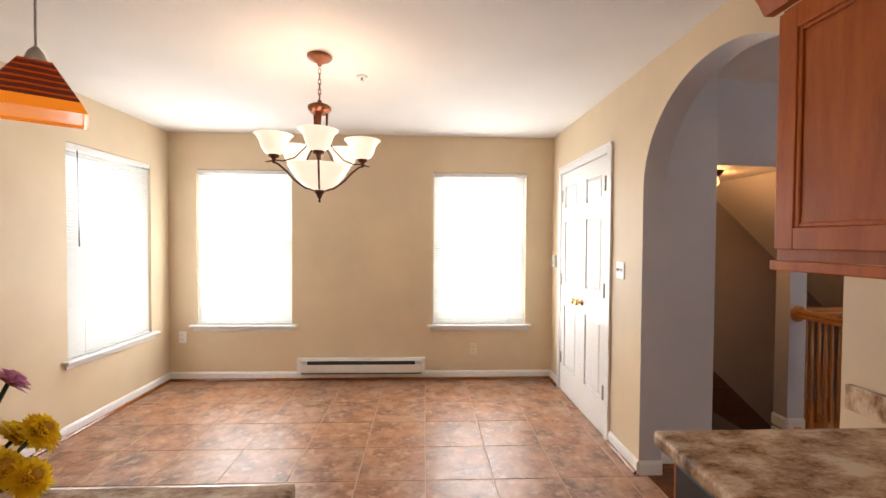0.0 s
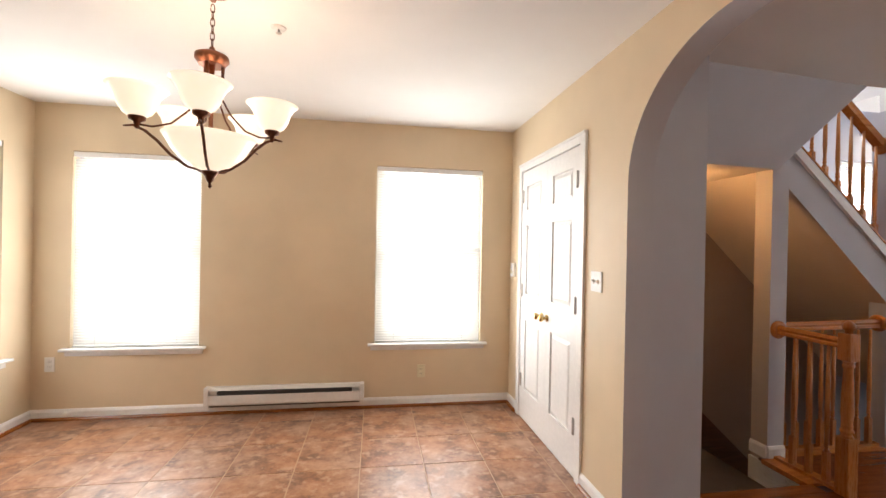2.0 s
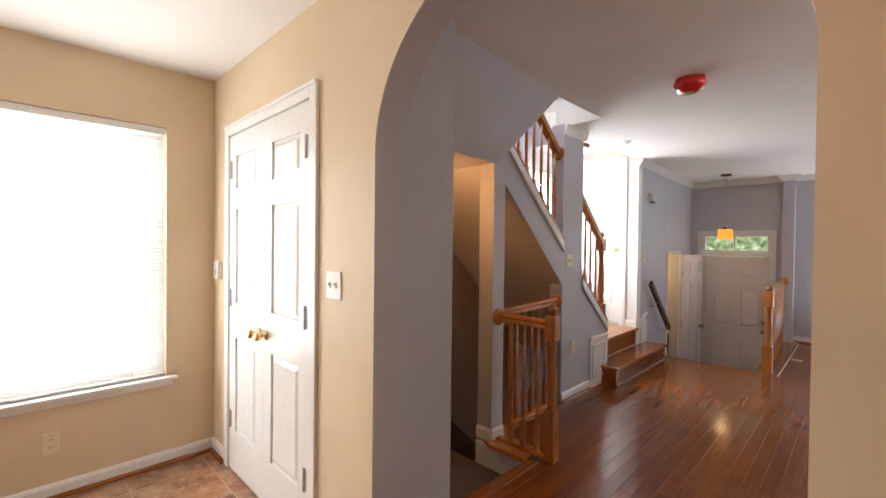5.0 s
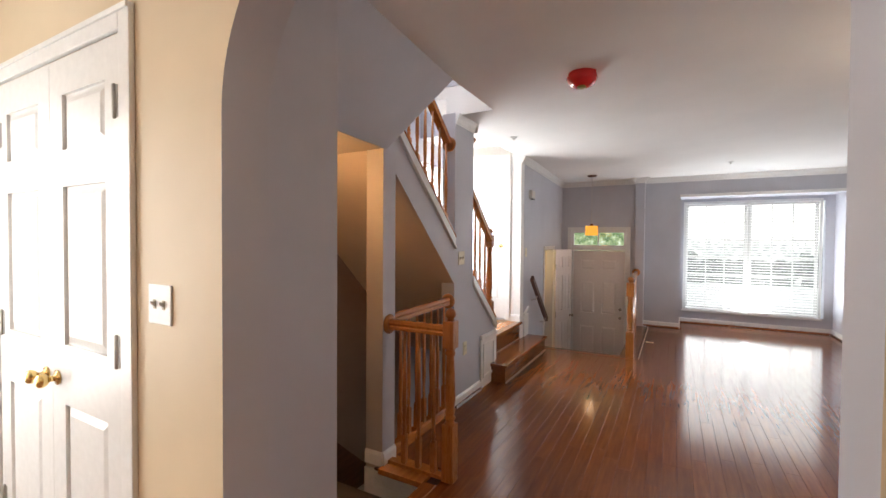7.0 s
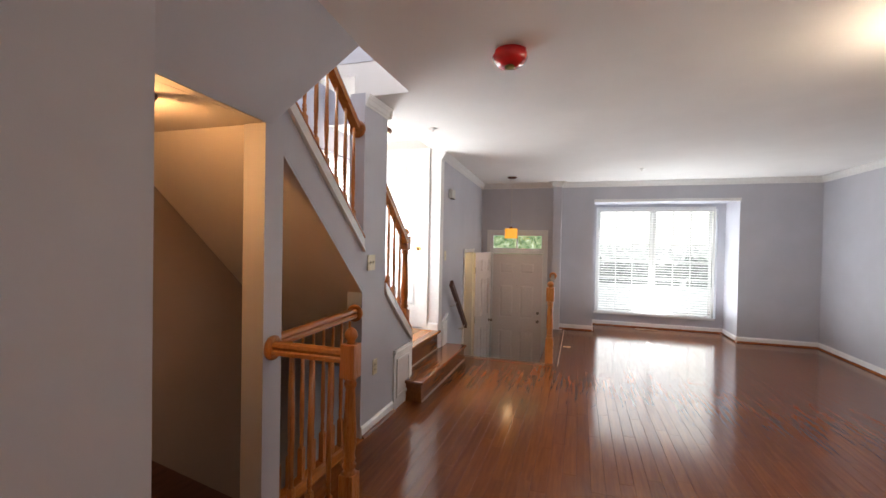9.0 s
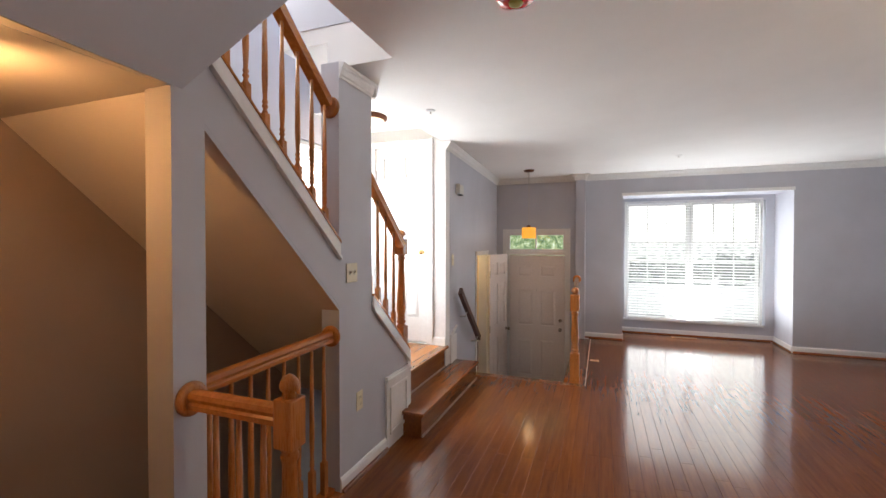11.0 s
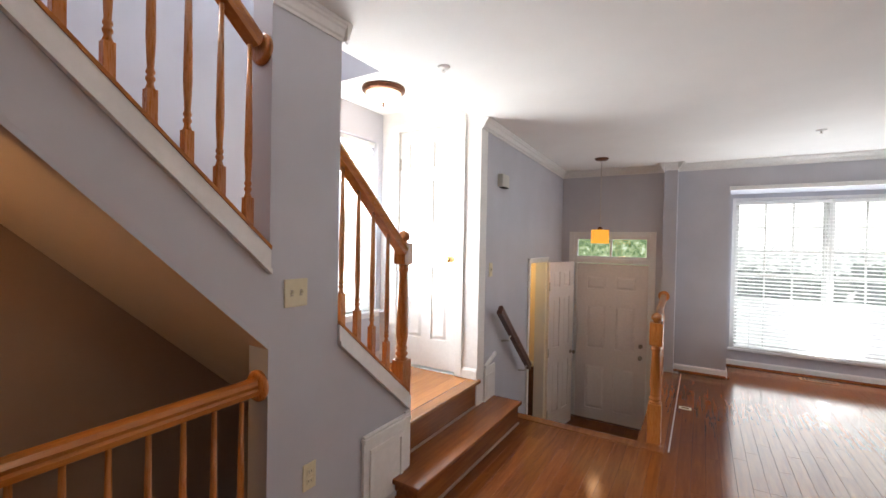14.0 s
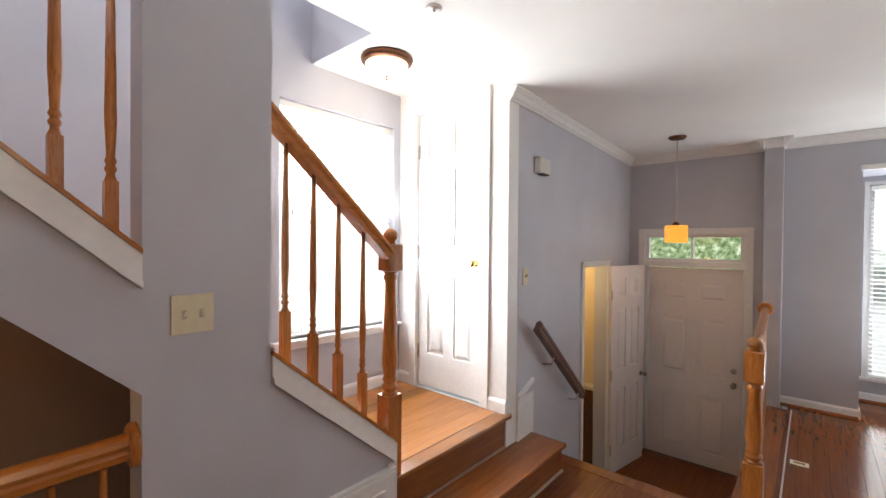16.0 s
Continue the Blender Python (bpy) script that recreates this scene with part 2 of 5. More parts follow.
def make_outside():
    """Bright trees and pale ground beyond the street, far outside the windows."""
    mat = bpy.data.materials.new("glowing_street_trees")
    mat.use_nodes = True
    tree = mat.node_tree
    tree.nodes.remove(tree.nodes["Principled BSDF"])
    em = tree.nodes.new("ShaderNodeEmission")
    v = coords(tree, (1, 1, 1))
    leaf = noise_tex(tree, v, 1.9, 9, 0.75)
    mass = noise_tex(tree, v, 0.16, 3, 0.5)
    # the backdrop glows by itself; daylight, haze and glare are in these colours
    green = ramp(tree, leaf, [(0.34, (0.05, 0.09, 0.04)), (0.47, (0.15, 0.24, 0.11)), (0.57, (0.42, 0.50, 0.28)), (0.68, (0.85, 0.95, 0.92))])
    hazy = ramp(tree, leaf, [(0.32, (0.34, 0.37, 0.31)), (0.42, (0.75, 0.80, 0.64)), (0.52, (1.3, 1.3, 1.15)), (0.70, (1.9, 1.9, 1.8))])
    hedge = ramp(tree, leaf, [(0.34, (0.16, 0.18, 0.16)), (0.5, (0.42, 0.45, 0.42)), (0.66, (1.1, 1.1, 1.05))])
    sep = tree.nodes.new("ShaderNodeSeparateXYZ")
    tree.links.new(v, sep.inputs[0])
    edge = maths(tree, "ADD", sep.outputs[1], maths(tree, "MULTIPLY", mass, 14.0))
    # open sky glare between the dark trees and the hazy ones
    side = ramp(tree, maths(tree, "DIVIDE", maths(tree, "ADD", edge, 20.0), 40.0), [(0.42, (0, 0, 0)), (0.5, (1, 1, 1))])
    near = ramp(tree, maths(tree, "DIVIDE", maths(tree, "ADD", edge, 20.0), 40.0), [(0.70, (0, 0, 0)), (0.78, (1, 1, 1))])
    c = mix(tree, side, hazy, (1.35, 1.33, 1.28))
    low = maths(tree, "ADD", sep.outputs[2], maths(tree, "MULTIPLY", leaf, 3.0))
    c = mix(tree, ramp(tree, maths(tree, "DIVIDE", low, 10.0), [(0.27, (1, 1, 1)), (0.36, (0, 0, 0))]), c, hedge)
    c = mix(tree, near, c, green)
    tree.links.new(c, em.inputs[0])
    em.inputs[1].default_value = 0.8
    tree.links.new(em.outputs[0], tree.nodes["Material Output"].inputs[0])
    return mat


OUTSIDE = make_outside()

# ---- mesh helpers ----
def box(bm, x0, y0, z0, x1, y1, z1, bevel=0.0):
    m = Matrix.Translation(((x0 + x1) / 2, (y0 + y1) / 2, (z0 + z1) / 2)) @ Matrix.Diagonal((abs(x1 - x0), abs(y1 - y0), abs(z1 - z0), 1))
    made = bmesh.ops.create_cube(bm, size=1, matrix=m)
    if bevel:
        edges = list({e for v in made["verts"] for e in v.link_edges})
        bmesh.ops.bevel(bm, geom=edges, offset=bevel, segments=2, affect="EDGES", profile=0.6)
    return bm


def loop_prism(bm, loop, vec):
    """A solid from a flat loop of points, pushed along vec."""
    a = [bm.verts.new(p) for p in loop]
    b = [bm.verts.new(Vector(p) + Vector(vec)) for p in loop]
    n = len(a)
    faces = [bm.faces.new(a), bm.faces.new(b[::-1])]
    for i in range(n):
        faces.append(bm.faces.new((a[i], b[i], b[(i + 1) % n], a[(i + 1) % n])))
    bmesh.ops.recalc_face_normals(bm, faces=faces)
    return bm


def rail_prism(bm, profile, p, q, up=(0, 0, 1)):
    """A bar from p to q; profile: (across, up) points."""
    p, q = Vector(p), Vector(q)
    d = (q - p).normalized()
    side = d.cross(Vector(up)).normalized()
    top = side.cross(d)
    return loop_prism(bm, [p + side * u + top * v for u, v in profile], q - p)


def lathe(bm, profile, segs=16, at=(0, 0, 0), smooth=True, m=None):
    """A turned body from (radius, height) points, about z."""
    rings = []
    m = m or Matrix.Identity(4)
    for r, h in profile:
        rings.append([bm.verts.new(m @ Vector((at[0] + r * math.cos(2 * math.pi * i / segs), at[1] + r * math.sin(2 * math.pi * i / segs), at[2] + h))) for i in range(segs)])
    faces = []
    for a, b in zip(rings, rings[1:]):
        for i in range(segs):
            faces.append(bm.faces.new((a[i], a[(i + 1) % segs], b[(i + 1) % segs], b[i])))
    for f in faces:
        f.smooth = smooth
    faces.append(bm.faces.new(rings[0][::-1]))
    faces.append(bm.faces.new(rings[-1]))
    bmesh.ops.recalc_face_normals(bm, faces=faces)
    return bm


def tube(bm, pts, r, segs=8):
    """A round bar along a line of points."""
    pts = [Vector(p) for p in pts]
    rings = []
    for i, p in enumerate(pts):
        d = (pts[min(i + 1, len(pts) - 1)] - pts[max(i - 1, 0)]).normalized()
        side = d.cross(Vector((0.013, 0.021, 1))).normalized()
        top = side.cross(d)
        rr = r[i] if isinstance(r, (list, tuple)) else r
        rings.append([bm.verts.new(p + rr * (math.cos(2 * math.pi * k / segs) * side + math.sin(2 * math.pi * k / segs) * top)) for k in range(segs)])
    faces = []
    for a, b in zip(rings, rings[1:]):
        for k in range(segs):
            faces.append(bm.faces.new((a[k], a[(k + 1) % segs], b[(k + 1) % segs], b[k])))
    for f in faces:
        f.smooth = True
    faces += [bm.faces.new(rings[0]), bm.faces.new(rings[-1])]
    bmesh.ops.recalc_face_normals(bm, faces=faces)
    return bm


def mesh_of(bm, name, *mats):
    me = bpy.data.meshes.new(name)
    bm.to_mesh(me)
    bm.free()
    for mat in mats:
        me.materials.append(mat)
    return me


def part(name, bm, material, parent=None, label="", m=None):
    """A bmesh as one mesh object under a thing or a part."""
    ob = new(name, mesh_of(bm, name, material))
    if parent is not None:
        ob.parent = parent
    if m is not None:
        ob.matrix_basis = m
    return tagged(ob, label)


def thing(name, label, category, group="", at=None, kind=""):
    ob = new(name)
    ob.empty_display_size = 0.1
    if at is not None:
        ob.matrix_basis = at if isinstance(at, Matrix) else Matrix.Translation(at)
    return tagged(ob, label, category, group, kind)


def setting(name, bm, *mats):
    return tagged(new(name, mesh_of(bm, name, *mats)), kind="structure")


def holed(bm, axis, a0, a1, b0, b1, z0, z1, holes):
    """A wall of boxes: it runs a0..a1 along the axis, is b0..b1 thick, with holes (a, a, z, z)."""
    def put(s0, s1, h0, h1):
        if s1 - s0 > 1e-4 and h1 - h0 > 1e-4:
            box(bm, *((s0, b0, h0, s1, b1, h1) if axis == "x" else (b0, s0, h0, b1, s1, h1)))
    s = a0
    for h in sorted(holes):
        put(s, h[0], z0, z1)
        put(h[0], h[1], z0, h[2])
        put(h[0], h[1], h[3], z1)
        s = h[1]
    put(s, a1, z0, z1)
    return bm


def paint_by(ob, test, index=1):
    """Gives the faces that pass the test (normal, centre) another of the mesh's materials."""
    for f in ob.data.polygons:
        if test(f.normal, f.center):
            f.material_index = index
    return ob

# ---- the setting ----
CEIL = 2.475
Z_LAND = 2.63                    # ceiling of the stair landing
X_W, Y_N = -2.25, 4.50           # dining room, west and north faces
X_A, X_A2 = 1.60, 1.74           # arch wall
Y_FLAT, X_CELLAR = 2.78, 2.118   # closet corner beside the cellar stair
Y_S, Y_S2 = 3.29, 3.41           # stair wall
Y_BACK = 4.36                    # back wall of the stairs and landing
X_E, Y_SOUTH = 8.83, -1.50       # living room, street wall and south wall
Z_FOYER = -0.83
X_FOYER = 6.53                   # edge of the hall floor above the sunken foyer
Y_KIT = -2.2                     # kitchen end behind the start

bm = bmesh.new()
holed(bm, "y", Y_KIT - 0.12, Y_N + 0.16, X_W - 0.16, X_W, -0.05, CEIL, [(3.30, 4.225, 0.545, 2.105)])
setting("wall_west", bm, CREAM)
bm = bmesh.new()
holed(bm, "x", X_W, X_CELLAR - 0.1, Y_N, Y_N + 0.16, -0.05, CEIL, [(-1.985, -1.045, 0.56, 2.11), (0.372, 1.325, 0.56, 2.11)])
setting("wall_north", bm, CREAM)
bm = bmesh.new()
box(bm, X_W, Y_KIT - 0.12, -0.05, X_A2, Y_KIT, CEIL)
setting("wall_kitchen", bm, CREAM)

# arch wall with the closet door opening and the round-headed archway
AY, AA, AH, AZ = 2.075, 0.615, 0.563, 1.737
bm = bmesh.new()
box(bm, X_A, 4.185, -0.05, X_A2, Y_N, CEIL)
box(bm, X_A, 3.165, 2.055, X_A2, 4.185, CEIL)
box(bm, X_A, 2.69, -0.05, X_A2, 3.165, CEIL)
box(bm, X_A, Y_KIT, -0.05, X_A2, AY - AA, CEIL)
N_ARC = 90
arc = [(AY + AA * math.cos(math.pi * i / N_ARC), AZ + AH * math.sin(math.pi * i / N_ARC)) for i in range(N_ARC + 1)]
for (ya, za), (yb, zb) in zip(arc, arc[1:]):
    loop_prism(bm, [(X_A, ya, za), (X_A, yb, zb), (X_A, yb, CEIL), (X_A, ya, CEIL)], (X_A2 - X_A, 0, 0))
bmesh.ops.remove_doubles(bm, verts=bm.verts, dist=0.0005)
inner = [f for f in bm.faces if abs(f.normal.y) > 0.99 and abs(f.normal.z) < 1e-4 and f.calc_center_median().z > AZ and AY - AA + 0.002 < f.calc_center_median().y < AY + AA - 0.002]
bmesh.ops.delete(bm, geom=inner, context="FACES_ONLY")
ob = setting("wall_arch", bm, GREY, CREAM)
paint_by(ob, lambda n, c: n.x < -0.9)

# closet corner, walls of the cellar stair
bm = bmesh.new()
box(bm, X_A2, Y_FLAT, -0.05, X_CELLAR, Y_FLAT + 0.1, CEIL)
box(bm, X_CELLAR - 0.1, Y_FLAT + 0.1, -2.4, X_CELLAR, Y_BACK + 0.16, CEIL)
setting("wall_closet", bm, GREY)
bm = bmesh.new()
holed(bm, "x", X_CELLAR, 6.19, Y_BACK, Y_BACK + 0.16, -2.4, 5.0, [(3.45, 4.35, 3.25, 4.55), (5.03, 5.965, 0.87, 2.37)])
setting("wall_back", bm, GREY)

# sloped soffit beside the stair, header over the cellar opening, post, stringer wall, column, low wall
bm = bmesh.new()
a = [(X_CELLAR, 2.86, CEIL), (3.41, 2.97, CEIL), (3.10, 3.275, 1.99), (X_CELLAR, 3.191, 1.99)]
loop_prism(bm, a, (0, 0.05, 0.05))
setting("soffit_slope", bm, GREY)
CAP1 = ((3.00, 2.418), (4.075, 1.450))
bm = bmesh.new()
loop_prism(bm, [(3.0, Y_S, 2.02), (3.07, Y_S, 2.02), (4.075, Y_S, 1.08), (4.075, Y_S, 1.44), (3.00, Y_S, 2.408)], (0, 0.12, 0))
setting("wall_stringer", bm, GREY)
bm = bmesh.new()
box(bm, 3.047, 3.262, -0.2, 3.178, 3.39, 1.985)
ob = setting("wall_post", bm, GREY, DIM_BEIGE)
# inner faces toned down in colour, against too bright bulb light
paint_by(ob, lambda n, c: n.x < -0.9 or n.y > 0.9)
bm = bmesh.new()
box(bm, 4.075, Y_S, -2.4, 4.44, Y_S2, CEIL + 0.004)
setting("wall_column", bm, GREY)
bm = bmesh.new()
loop_prism(bm, [(4.44, Y_S, -0.2), (5.0, Y_S, -0.2), (5.0, Y_S, 0.615), (4.44, Y_S, 1.095)], (0, 0.12, 0))
setting("wall_low_stair", bm, GREY)
bm = bmesh.new()
box(bm, 3.178, Y_S + 0.02, -2.4, 4.075, Y_S2, -0.03)
box(bm, 3.03, Y_FLAT + 0.15, -0.6, 3.10, 3.39, -0.03)
setting("wall_cellar_curb", bm, TRIM)

# landing east wall with its door opening, foyer side wall, street wall with bay and front door
bm = bmesh.new()
holed(bm, "y", 3.36, Y_BACK, 6.03, 6.15, 0.0, 5.0, [(3.56, 4.165, 0.40, 2.45)])
setting("wall_landing_east", bm, TRIM)
FW = Matrix.Translation((6.152, 3.36, 0)) @ Matrix.Rotation(math.atan2(0.14, 2.78), 4, "Z")
bm = bmesh.new()
holed(bm, "x", 0.0, 2.80, 0.0, 0.12, Z_FOYER - 0.1, CEIL, [(1.20, 1.86, Z_FOYER, 1.28)])
ob = setting("wall_foyer", bm, GREY)
ob.matrix_basis = FW
bm = bmesh.new()
holed(bm, "y", Y_SOUTH - 0.12, 3.75, X_E, X_E + 0.14, -1.0, CEIL, [(-0.478, 1.59, -0.02, 2.16), (2.40, 3.325, Z_FOYER, 1.60)])
setting("wall_east", bm, GREY)
bm = bmesh.new()
box(bm, X_E + 0.14, 1.59, -0.1, 9.56, 1.70, 2.28)
box(bm, X_E + 0.14, -0.588, -0.1, 9.56, -0.478, 2.28)
box(bm, X_E + 0.14, -0.478, 2.16, 9.56, 1.59, 2.28)
holed(bm, "y", -0.588, 1.70, 9.48, 9.60, -0.1, 2.16, [(-0.37, 1.50, 0.235, 2.075)])
setting("wall_bay", bm, GREY)
bm = bmesh.new()
box(bm, X_A2, Y_SOUTH - 0.12, -0.1, X_E, Y_SOUTH, CEIL)
setting("wall_south", bm, GREY)
bm = bmesh.new()
box(bm, 8.69, 2.115, -0.9, X_E, 2.255, CEIL, 0.004)
setting("wall_foyer_pier", bm, GREY)

# floors
bm = bmesh.new()
box(bm, X_W - 0.1, Y_KIT, -0.12, X_A + 0.05, Y_N, -0.0022)
setting("floor_dining", bm, GROUT)
bm = bmesh.new()
box(bm, X_A + 0.05, Y_SOUTH, -0.12, 3.03, 2.93, -0.016)
box(bm, 3.03, Y_SOUTH, -0.12, X_FOYER, Y_S + 0.02, -0.016)
box(bm, X_FOYER, Y_SOUTH, -0.12, X_E, 2.06, -0.016)
box(bm, X_E, -0.478, -0.12, 9.48, 1.59, -0.016)
setting("floor_living", bm, plain("brown_board_joint", (0.055, 0.017, 0.006), 0.6))
bm = bmesh.new()
box(bm, X_FOYER, 2.06, Z_FOYER - 0.12, X_E + 0.1, 3.62, Z_FOYER)
setting("floor_foyer", bm, FLOOR_WOOD)
bm = bmesh.new()
box(bm, X_CELLAR, 2.93, -0.35, 3.03, Y_BACK, -0.19)
setting("floor_cellar_landing", bm, CARPET)
bm = bmesh.new()
for i in range(9):
    box(bm, 3.03 + 0.205 * i, Y_S2 if i else 2.93, -2.4, 3.03 + 0.205 * (i + 1), Y_BACK, -0.19 * (i + 2))
setting("stair_cellar", bm, CARPET)
bm = bmesh.new()
box(bm, X_CELLAR, 2.93, -2.5, 6.0, Y_BACK, -2.4)
setting("floor_cellar", bm, CARPET)
bm = bmesh.new()
box(bm, X_FOYER, 2.06, Z_FOYER - 0.1, X_E, 2.10, -0.02)
setting("wall_foyer_curb", bm, TRIM)
bm = bmesh.new()
box(bm, X_W - 20, -30, -1.2, 60, 40, -1.0)
setting("ground", bm, paint("pale_paving", (0.36, 0.36, 0.34), 0.9, 0.25))

# ceilings
bm = bmesh.new()
box(bm, X_W - 0.1, Y_KIT - 0.1, CEIL, X_A2, Y_N + 0.1, CEIL + 0.1)
setting("ceiling_dining", bm, WHITE_CEILING)
bm = bmesh.new()
T = 0.25
box(bm, X_A2, Y_SOUTH - 0.1, CEIL, X_E + 0.1, 2.80, CEIL + T)
loop_prism(bm, [(X_CELLAR, 2.80, CEIL), (X_CELLAR, 2.87, CEIL), (3.41, 2.98, CEIL), (3.41, 2.80, CEIL)], (0, 0, T))
box(bm, 3.41, 2.80, CEIL, X_E + 0.1, 2.975, CEIL + T)
box(bm, 4.135, 2.975, CEIL, X_E + 0.1, Y_S2, CEIL + T)
box(bm, 6.03, Y_S2, CEIL, X_E + 0.1, Y_BACK, CEIL + T)
setting("ceiling_living", bm, WHITE_CEILING)
# the ceiling of the landing lies a little higher
bm = bmesh.new()
box(bm, 5.25, Y_S2, Z_LAND, 6.03, Y_BACK, Z_LAND + 0.1)
box(bm, 4.135, Y_S2, Z_LAND, 5.25, 3.74, Z_LAND + 0.1)
setting("ceiling_landing", bm, WHITE_CEILING)
bm = bmesh.new()
box(bm, X_A2, Y_FLAT, CEIL, X_CELLAR, Y_BACK, CEIL + 0.1)
setting("ceiling_closet", bm, WHITE_CEILING)
# upper stairwell, closed above
bm = bmesh.new()
box(bm, 2.0, 2.855, CEIL + T, 5.2, 2.975, 5.0)
box(bm, 5.245, 3.62, Z_LAND + 0.002, 5.37, Y_BACK, 5.0)
box(bm, 4.135, 3.62, Z_LAND + 0.1, 5.25, 3.74, 5.0)
box(bm, 4.131, 2.975, CEIL + T + 0.002, 4.25, 3.74, 5.0)
box(bm, 2.0, 2.975, 2.6, 2.12, Y_BACK, 5.0)
setting("wall_upper_stairwell", bm, GREY)
bm = bmesh.new()
box(bm, 2.0, 2.85, 5.0, 5.2, Y_BACK + 0.1, 5.1)
setting("ceiling_upper_stairwell", bm, WHITE_CEILING)

# upper flight: carcass with sloping underside, flat ceiling over the cellar landing
bm = bmesh.new()
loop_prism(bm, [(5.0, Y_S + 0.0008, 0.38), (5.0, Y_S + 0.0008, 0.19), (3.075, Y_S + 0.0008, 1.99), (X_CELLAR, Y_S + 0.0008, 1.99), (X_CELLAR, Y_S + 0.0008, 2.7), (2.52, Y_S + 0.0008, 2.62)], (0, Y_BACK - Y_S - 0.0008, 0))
ob = setting("soffit_upper_flight", bm, GREY, LIT_CEILING)
# undersides get the colour that carries the bulb's light
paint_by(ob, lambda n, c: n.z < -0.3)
# thin sheet over the back wall; cellar shade is put into its colour
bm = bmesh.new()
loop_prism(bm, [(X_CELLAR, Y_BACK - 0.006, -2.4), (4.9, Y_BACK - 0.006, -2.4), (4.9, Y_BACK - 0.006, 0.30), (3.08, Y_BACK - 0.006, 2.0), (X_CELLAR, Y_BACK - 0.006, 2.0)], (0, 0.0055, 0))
setting("wall_cellar_back", bm, DIM_TAN)
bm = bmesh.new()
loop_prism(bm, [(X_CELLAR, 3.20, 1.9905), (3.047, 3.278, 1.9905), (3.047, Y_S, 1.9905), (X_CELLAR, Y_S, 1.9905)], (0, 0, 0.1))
setting("ceiling_cellar_edge", bm, LIT_CEILING)

# ---- trim of the setting ----
def baseboard(p, q, inward, z=0.0, shoe=True, h=0.085):
    """White base with a rounded top and a dark shoe, from p to q; inward: the way into the room."""
    p, q, n = Vector((*p, z)), Vector((*q, z)), Vector((*inward, 0))
    bm = bmesh.new()
    prof = [(0, 0), (0.014, 0), (0.014, h - 0.02), (0.009, h - 0.008), (0.004, h), (0, h)]
    loop_prism(bm, [p + n * (u + 0.0005) + Vector((0, 0, v)) for u, v in prof], q - p)
    setting("baseboard", bm, TRIM)
    if shoe:
        bm = bmesh.new()
        loop_prism(bm, [p + n * u + Vector((0, 0, v)) for u, v in [(0.0145, 0.0), (0.034, 0.0), (0.032, 0.011), (0.025, 0.019), (0.0145, 0.022)]], q - p)
        setting("trim_shoe", bm, STEP_WOOD)


baseboard((X_W, Y_KIT), (X_W, Y_N), (1, 0))
baseboard((X_W, Y_N), (X_A, Y_N), (0, -1))
baseboard((X_A, Y_N), (X_A, 4.25), (-1, 0))
baseboard((X_A, 3.10), (X_A, 2.69), (-1, 0))
baseboard((X_A, 2.69), (X_A2, 2.69), (0, -1), shoe=False)
baseboard((X_A2 + 0.002, Y_FLAT), (X_CELLAR, Y_FLAT), (0, -1))
baseboard((3.047, 3.39), (3.047, 3.262), (-1, 0), shoe=False)
baseboard((3.047, 3.262), (3.178, 3.262), (0, -1), shoe=False)
baseboard((4.075, Y_S), (4.62, Y_S), (0, -1))
baseboard((6.03, 3.36), (6.03, 3.50), (-1, 0), 0.40, False)
baseboard((5.0, Y_BACK), (6.03, Y_BACK), (0, -1), 0.40, False)
baseboard((6.03, 4.22), (6.03, Y_BACK), (-1, 0), 0.40, False)
baseboard((X_E, Y_SOUTH), (X_E, -0.478), (-1, 0))
baseboard((X_E, 1.59), (X_E, 2.115), (-1, 0))
baseboard((X_E, -0.478), (9.48, -0.478), (0, 1))
baseboard((X_E, 1.59), (9.48, 1.59), (0, -1))
baseboard((9.48, -0.478), (9.48, 1.59), (-1, 0))
baseboard((X_A2, Y_SOUTH), (X_E, Y_SOUTH), (0, 1))
baseboard((X_A2, Y_SOUTH), (X_A2, 1.44), (1, 0))
# white board along the drop of the cellar stair
bm = bmesh.new()
box(bm, X_CELLAR + 0.002, 2.9455, -0.19, 3.028, 2.965, -0.031, 0.003)
setting("trim_cellar", bm, TRIM)
# skirting that runs down beside the cellar stair
bm = bmesh.new()
loop_prism(bm, [(2.2, Y_BACK - 0.022, 0.0), (2.75, Y_BACK - 0.022, 0.30), (3.05, Y_BACK - 0.022, 0.28), (4.9, Y_BACK - 0.022, -1.45), (4.9, Y_BACK - 0.022, -1.9), (2.93, Y_BACK - 0.022, -0.19), (2.2, Y_BACK - 0.022, -0.19)], (0, 0.015, 0))
setting("trim_cellar_skirt", bm, DARK_WOOD)

CROWN = [(0, 0), (0.010, 0), (0.013, 0.012), (0.024, 0.020), (0.036, 0.048), (0.045, 0.056), (0.047, 0.066), (0.055, 0.072), (0.055, 0.085), (0, 0.085)]


def crown(p, q, inward, m=None, k=1.0):
    p, q, n = Vector((*p, CEIL - 0.0855)), Vector((*q, CEIL - 0.0855)), Vector((*inward, 0))
    bm = bmesh.new()
    loop_prism(bm, [p + n * (u * k + 0.0005) + Vector((0, 0, v)) for u, v in CROWN], q - p)
    ob = setting("trim_crown", bm, TRIM)
    if m is not None:
        ob.matrix_basis = m


